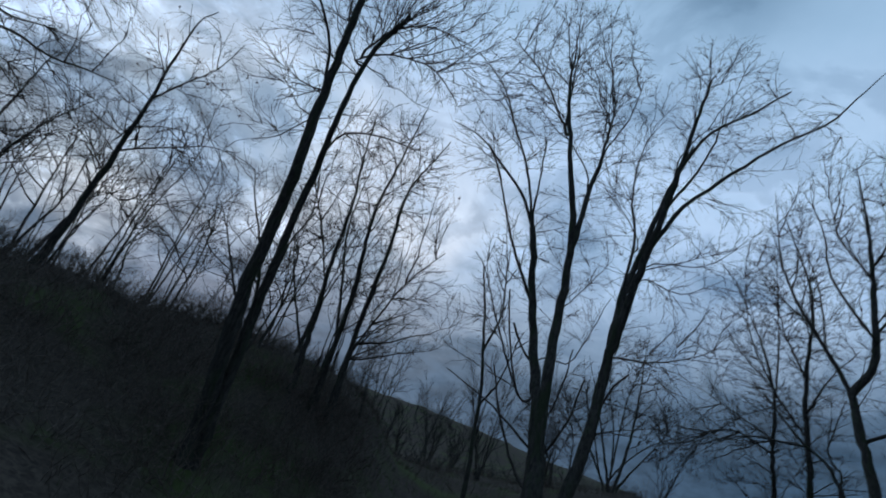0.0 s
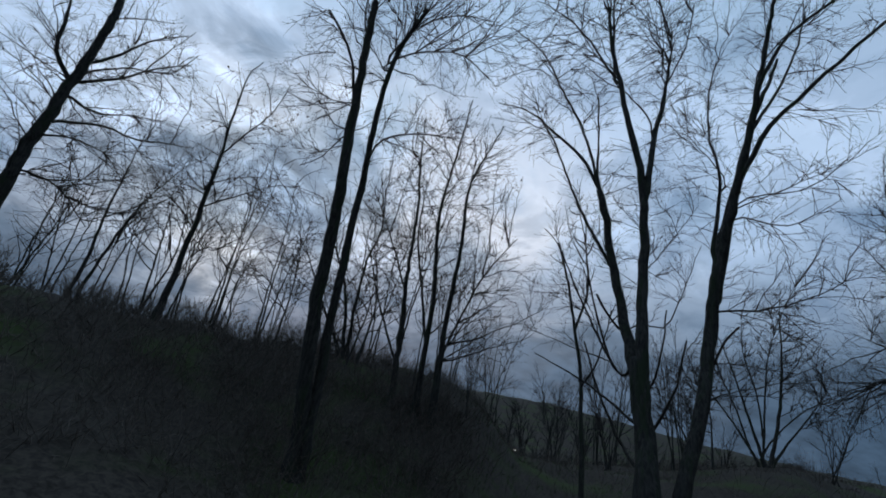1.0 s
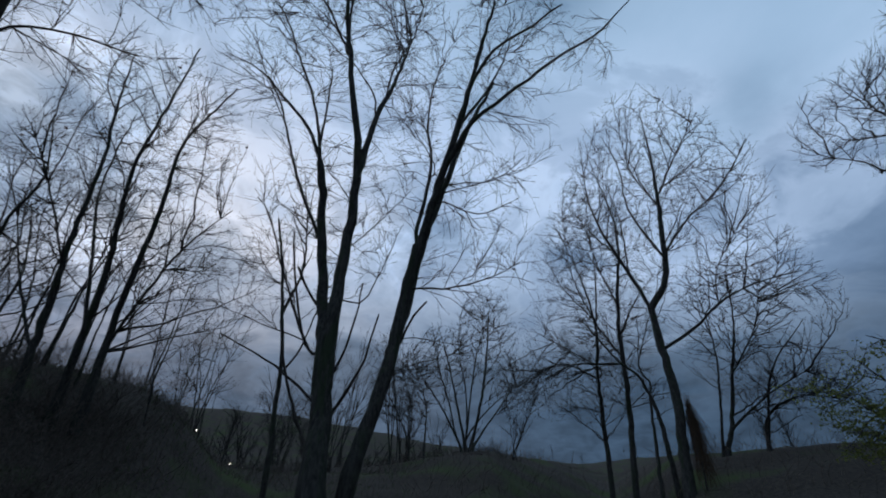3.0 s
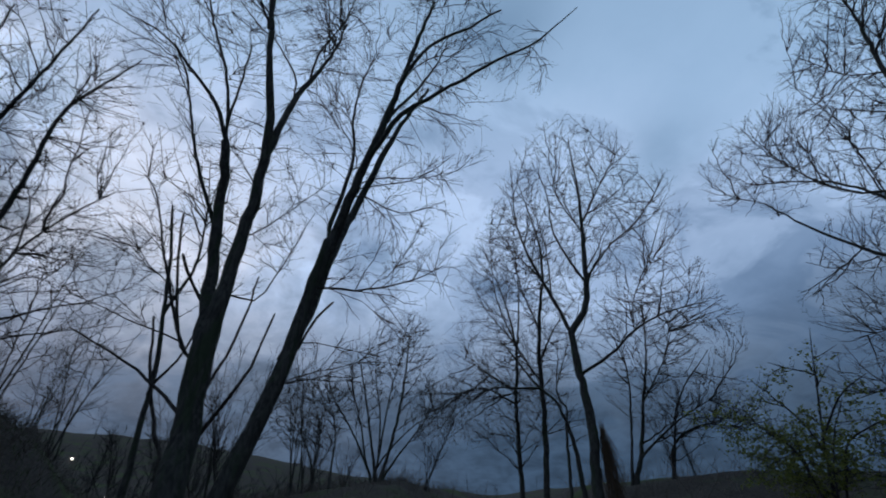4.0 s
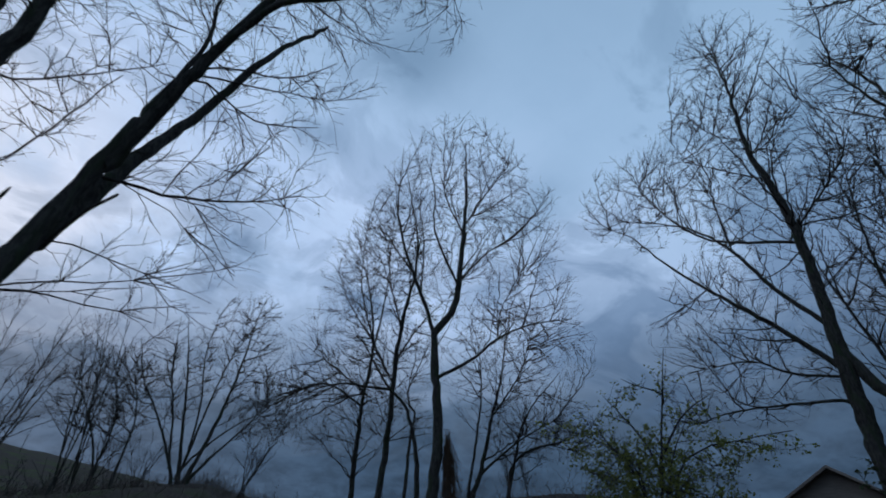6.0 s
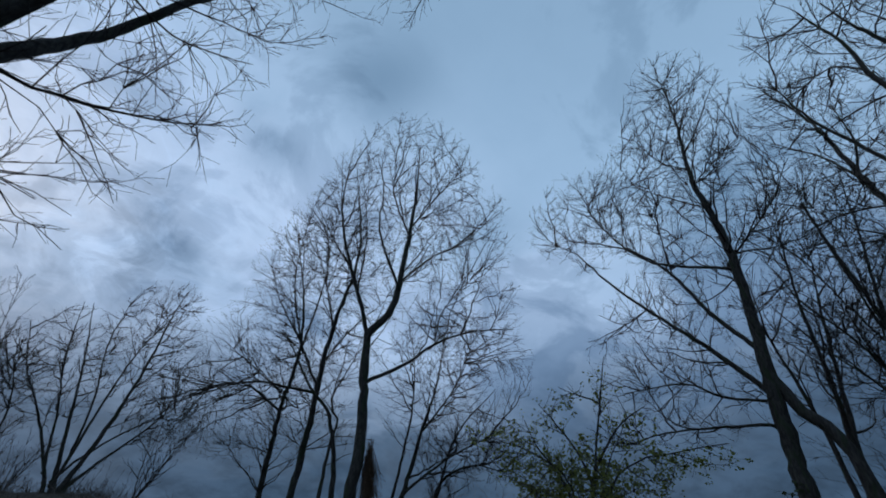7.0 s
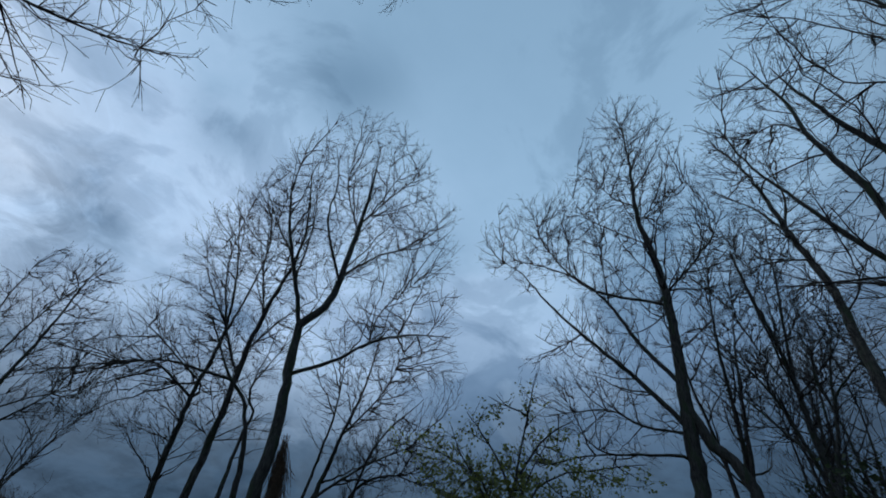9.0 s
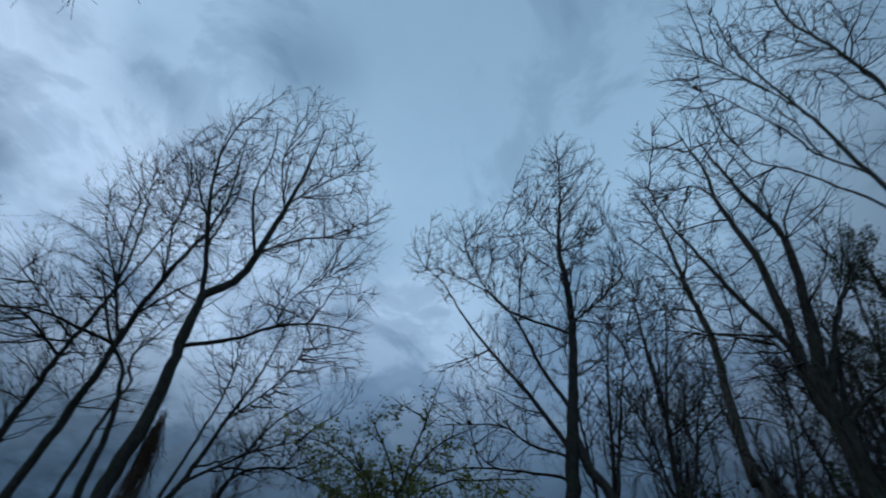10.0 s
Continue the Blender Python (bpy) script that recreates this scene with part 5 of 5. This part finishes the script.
stems_over("brush", 23, 3000, (80, 130), (14, 30), (1.6, 5.6), 0.28, 0.012, TWIG, "dry leafless brush under the trees")
stems_over("brush", 29, 2200, (88, 116), (14, 23), (3.4, 8.0), 0.22, 0.016, TWIG, "tall thicket of thin bare saplings in the wood", 5)
stems_over("grass", 30, 5200, (-24, 6), (8.5, 26), (0.14, 0.36), 0.4, 0.008, MEADOW, "paler green grass on the open slope", 3)
stems_over("grass", 24, 5000, (-60, 70), (5.5, 20), (0.10, 0.3), 0.4, 0.005, GRASS, "rough dull green grass on the slope", 3)


# ---- leaves ----
def leaves_at(name, rng, tips, size, mat, parent, droop=0.3, wide=0.45):
    """Small folded leaves set on the given points; one part of many."""
    m = len(tips)
    way = unit(rng.normal(size=(m, 3)) + np.array([0, 0, -droop]))
    side = unit(np.cross(way, unit(rng.normal(size=(m, 3)))))
    lift = np.cross(side, way)
    L = rng.uniform(*size, m)[:, None]
    a, c = tips, tips + way * L
    mid = tips + way * L * 0.45 - lift * L * 0.10
    b, d = mid + side * L * wide + lift * L * 0.16, mid - side * L * wide + lift * L * 0.16
    v = np.stack([a, b, mid, d, c], 1).reshape(-1, 3)
    k = (np.arange(m) * 5)[:, None]
    f = np.concatenate([k + np.array([[0, 1, 2]]), k + np.array([[1, 4, 2]]), k + np.array([[0, 2, 3]]), k + np.array([[2, 4, 3]])])
    return tagged(raw_mesh(name, v, f, mat, parent), kind="stuff")


def leafy_tree(name, at, seed, stems, mat, label, category, size, share, tall_from, boughs, per_tip=2, fill=(), rosette=0.07):
    t = Tree(name, at, -64.2)
    t.seed = seed
    for r0, *stations in stems:
        t.limb("stem", r0, 0.012, *stations)
    rng = np.random.default_rng(seed)
    if fill:
        thing = t.finish(label, category, crown=tall_from, girth=1.0, up=0.03, wobble=0.2, fill=fill, spacing=0.3, twigs=2.0, shoots=0.4, angle=40, tips=0.0045, sag=0.06, bias=0.2, hair=(0.08, 0.22))
        along = t.shoots
    else:
        thing = t.finish(label, category, crown=tall_from, boughs=boughs, twigs=3.4, shoots=3.0, up=0.03, wobble=0.2, girth=1.0)
        along = np.concatenate([t.shoots, t.second[:, 1::2].reshape(-1, 3), t.first[:, 1::2].reshape(-1, 3)])
    height = (along[:, 2] - along[:, 2].min()) / np.ptp(along[:, 2])
    pick = along[rng.random(len(along)) < share * np.clip(1.45 - 1.3 * height, 0.4 if fill else 0.28, 1)]
    pick = np.vstack([pick + rng.normal(0, rosette, pick.shape) for _ in range(per_tip)])
    leaves_at("foliage", rng, pick - t.off, size, mat, thing)
    return thing


leafy_tree("budding_tree", (15.7, 11.0), 31, [
    (0.055, (-0.45, 1.2, 0), (-0.35, 2.6, 0), (-0.11, 3.88, 0), (0.1, 4.9, -0.1), (0.34, 5.95, -0.2)),
    (0.03, (0.1, 4.85, -0.1), (-0.3, 5.1, 0), (-0.8, 5.4, 0.2)),
    (0.04, (-0.3, 3.2, 0.1), (-0.6, 4.0, 0.15), (-0.97, 4.5, 0.2), (-1.36, 5.05, 0.3)),
    (0.045, (-0.5, 1.3, 0.1), (-0.88, 3.2, 0.2), (-1.5, 3.85, 0.4), (-2.1, 4.15, 0.5), (-3.0, 4.3, 0.6)),
    (0.04, (-0.4, 1.2, 0), (0.1, 3.0, -0.2), (0.68, 3.5, -0.4), (1.6, 3.65, -0.6), (2.4, 3.75, -0.7)),
    (0.04, (-0.2, 3.4, -0.1), (0.35, 4.15, -0.3), (0.75, 4.45, -0.5), (1.05, 4.6, -0.6)),
    (0.04, (-0.5, 1.3, -0.1), (-0.72, 3.0, -0.3), (-1.14, 3.5, -0.6), (-1.36, 3.8, -0.8), (-1.53, 4.24, -1.0)),
    (0.04, (-0.4, 1.2, -0.1), (-0.2, 2.6, -0.5), (0.1, 3.3, -0.9), (0.5, 4.0, -1.2)),
], LEAF, "small tree with fresh yellow-green spring leaves", "tree", (0.04, 0.085), 0.8, 2.4, None, 6,
    ((0.25, 5.3, 0.45, 0.7), (-0.6, 5.1, 0.5, 0.3), (-1.15, 4.65, 0.55, 0.42), (-2.2, 4.15, 0.9, 0.28), (-1.3, 3.5, 0.9, 0.5), (-0.4, 3.6, 0.9, 0.6), (0.6, 4.3, 0.7, 0.35), (1.4, 3.55, 1.1, 0.28), (0.0, 2.8, 1.2, 0.6), (-1.0, 2.7, 1.0, 0.6)), 0.05)
leafy_tree("evergreen_shrub", (19.6, 7.3), 32, [
    (0.05, (0, 0.8, 0), (0.3, 2.2, 0), (1.0, 3.6, 0.1)),
    (0.045, (0, 0.8, 0.1), (-0.4, 2.2, 0.2), (-0.8, 3.5, 0.4)),
    (0.04, (0, 0.8, 0.1), (0.9, 2.0, -0.1), (1.9, 3.0, -0.3)),
], DARK_LEAF, "dark green broad-leaved shrub beside a trunk", "shrub", (0.07, 0.14), 0.7, 0.9, (3.4, 0.5, 1.3), 3)
leafy_tree("evergreen_shrub", (14.7, 4.4), 33, [
    (0.05, (0, 0.0, 0), (0.3, 1.6, 0), (0.8, 2.9, 0.1)),
    (0.045, (0, 0.0, 0.1), (-0.4, 1.6, 0.2), (-0.9, 2.8, 0.4)),
    (0.04, (0, 0.0, 0.1), (0.9, 1.5, -0.1), (1.9, 2.6, -0.3)),
], DARK_LEAF, "dark green shrub under the bare trees", "shrub", (0.07, 0.15), 0.8, 0.5, (3.6, 0.5, 1.2))

leafy_tree("evergreen_shrub", (21.4, 4.6), 34, [
    (0.05, (0, 1.2, 0), (0.4, 3.0, 0), (1.1, 4.6, 0.1)),
    (0.045, (0, 1.2, 0.1), (-0.5, 3.0, 0.2), (-1.2, 4.4, 0.4)),
    (0.04, (0, 1.2, 0.1), (1.2, 2.8, -0.1), (2.4, 3.8, -0.3)),
    (0.04, (0, 1.2, 0), (-0.1, 3.0, -0.3), (0.1, 4.9, -0.5)),
], DARK_LEAF, "dull green evergreen shrub at the foot of the wood", "shrub", (0.05, 0.11), 0.9, 1.2, (4.2, 0.5, 1.5), 5)

leafy_tree("evergreen_shrub", (13.2, 3.0), 35, [
    (0.04, (0, 0.2, 0), (0.3, 1.5, 0), (0.6, 2.7, 0.1)),
    (0.04, (0, 0.2, 0.1), (-0.4, 1.6, 0.2), (-0.9, 2.6, 0.4)),
    (0.03, (0, 0.2, 0.1), (0.8, 1.5, -0.1), (1.6, 2.4, -0.3)),
], DARK_LEAF, "dull green shrub among thin bare stems", "shrub", (0.04, 0.09), 0.9, 0.5, (4.2, 0.4, 1.2), 4)
leafy_tree("evergreen_tree", (19.6, -0.9), 36, [
    (0.16, (0, 1.0, 0), (0.1, 4.0, 0), (0.0, 7.5, 0.1), (0.1, 12.4, 0.1)),
    (0.05, (0.0, 9.2, 0), (-0.7, 10.2, -0.5), (-1.3, 10.8, -0.8)),
    (0.07, (0, 2.6, 0), (-1.0, 3.8, 0.2), (-2.2, 4.6, 0.3)),
    (0.07, (0, 3.4, 0), (0.9, 4.6, -0.4), (2.0, 5.3, -0.8)),
    (0.06, (0.1, 4.6, 0), (-0.8, 6.0, -0.5), (-1.9, 6.9, -0.9)),
    (0.06, (0.1, 5.8, 0), (0.7, 7.1, 0.5), (1.6, 8.0, 0.9)),
    (0.05, (0.0, 6.8, 0), (-0.7, 8.2, 0.4), (-1.4, 9.1, 0.7)),
    (0.05, (0.0, 8.0, 0), (0.5, 9.2, -0.3), (1.0, 10.0, -0.5)),
], DARK_LEAF, "dense dark evergreen tree at the edge of the wood", "tree", (0.03, 0.065), 0.9, 1.6, (4.2, 0.8, 2.0), 14)

rng_tips = np.random.default_rng(41)
for old, share in ((tree_b, 0.02), (tree_crest, 0.03)):
    tips = old.shoots[rng_tips.random(len(old.shoots)) < share]
    tips = tips[tips[:, 2] > 9.0]
    leaves_at("withered_leaf_cluster", rng_tips, np.vstack([tips, tips + rng_tips.normal(0, 0.04, tips.shape)]) - old.off, (0.05, 0.11), DRY_LEAF, old.thing, 0.6)


# ---- a shaggy clump of dead vine beside the crooked trunk ----
def vine_clump():
    rng = np.random.default_rng(51)
    foot = np.array([14.75, 18.05, float(ground_height(14.75, 18.05))])
    thing = empty("dead_vine_clump", foot)
    tagged(thing, "shaggy brown clump of dead hanging vine", "dead vine")
    m = 260
    top = np.array([14.62, 18.12, 4.75]) - foot
    a = rng.uniform(0, 2 * math.pi, m)
    wide = rng.uniform(0.03, 0.42, m)
    end = np.stack([0.12 + wide * np.cos(a), wide * np.sin(a), rng.uniform(0.0, 2.2, m)], 1)
    start = top + rng.normal(0, 1, (m, 3)) * np.array([0.06, 0.06, 0.12]) - np.array([0, 0, 1]) * rng.uniform(0, 1.2, m)[:, None]
    lines = np.stack([start + (end - start) * k + np.array([0, 0, 0.18]) * math.sin(k * 3.1) * (1 + rng.normal(0, 0.5, (m, 1))) + rng.normal(0, 0.03, (m, 3)) * (k > 0) for k in (0, 0.35, 0.7, 1.0)], 1)
    v, f = tubes(lines, np.repeat(np.array([[0.009, 0.008, 0.007, 0.005]]), m, 0), 3)
    tagged(raw_mesh("dead_foliage", v, f, DRY_LEAF, thing), kind="stuff")
    pole = curve_through([(0, 0, -0.1), (-0.03, 0.02, 1.6), tuple(top - np.array([0, 0, 0.35]))], 0.4)
    v, f = tubes(pole[None], np.full((1, len(pole)), 0.035), 8)
    raw_mesh("stump", v, f, DEADWOOD, thing)


vine_clump()


# ---- a house below the trees, its gable just showing ----
def house():
    thing = empty("house", (34.0, 12.99, float(ground_height(34, 13))))
    thing.rotation_euler = (0, 0, radians(-75))
    tagged(thing, "brown house with a low gable roof behind the trees", "house")
    base = thing.location.z
    ridge, eave, half, deep = 5.95 - base, 5.95 - base - 2.9, 4.4, 9.0
    bm = bmesh.new()
    w = half - 0.35
    drop = (ridge - eave) * w / half
    loop = [(-w, 0, -0.4), (w, 0, -0.4), (w, 0, ridge - drop - 0.15), (0, 0, ridge - 0.15), (-w, 0, ridge - drop - 0.15)]
    front = [bm.verts.new(p) for p in loop]
    back = [bm.verts.new((p[0], deep, p[2])) for p in loop]
    bm.faces.new(front)
    bm.faces.new(back[::-1])
    for k in range(5):
        bm.faces.new((front[k], back[k], back[(k + 1) % 5], front[(k + 1) % 5]))
    part("wall", bm, SIDING, thing)
    for side in (-1, 1):
        bm = bmesh.new()
        a, b = Vector((0, -0.4, ridge)), Vector((side * half, -0.4, eave))
        n = Vector((side * (ridge - eave), 0, half)).normalized() * 0.14
        ring = [a, b, b - n, a - n]
        fr = [bm.verts.new(p) for p in ring]
        bk = [bm.verts.new(p + Vector((0, deep + 0.8, 0))) for p in ring]
        bm.faces.new(fr)
        bm.faces.new(bk[::-1])
        for k in range(4):
            bm.faces.new((fr[k], bk[k], bk[(k + 1) % 4], fr[(k + 1) % 4]))
        part("roof_slope", bm, SHINGLE, thing)
        bm = bmesh.new()
        ring = [a + Vector((0, -0.03, 0.0)), b + Vector((0, -0.03, 0)), b + Vector((0, -0.03, -0.13)), a + Vector((0, -0.03, -0.13))]
        fr = [bm.verts.new(p) for p in ring]
        bk = [bm.verts.new(p + Vector((0, 0.028, 0))) for p in ring]
        bm.faces.new(fr)
        bm.faces.new(bk[::-1])
        for k in range(4):
            bm.faces.new((fr[k], bk[k], bk[(k + 1) % 4], fr[(k + 1) % 4]))
        part("bargeboard", bm, SIDING, thing)


house()


# ---- small lights of far houses on the hill ----
def far_lamp(bearing, rise, away, size):
    a = radians(bearing)
    x, y = 2.2 + away * math.sin(a), 1.5 + away * math.cos(a)
    z = 1.4 + away * math.tan(radians(rise))
    ground = float(ground_height(x, y))
    thing = empty("yard_lamp", (x, y, ground))
    tagged(thing, "small lit white lamp on a post far off", "lamp", "lamps on the far hill")
    bm = bmesh.new()
    bmesh.ops.create_icosphere(bm, subdivisions=1, radius=size)
    bmesh.ops.translate(bm, vec=(0, 0, max(0.5, z - ground)), verts=bm.verts)
    part("lamp_globe", bm, LAMP_GLASS, thing, "glowing white globe")
    bm = bmesh.new()
    bmesh.ops.create_cone(bm, segments=8, radius1=size * 0.3, radius2=size * 0.25, depth=max(0.5, z - ground) + 0.2, cap_ends=True)
    bmesh.ops.translate(bm, vec=(0, 0, (max(0.5, z - ground) - 0.2) / 2), verts=bm.verts)
    part("post", bm, DEADWOOD, thing)


for bearing, rise, away, size in ((-15.5, 4.4, 160, 0.32), (-11.2, 1.5, 60, 0.09), (-9.9, 1.3, 60, 0.11)):
    far_lamp(bearing, rise, away, size)
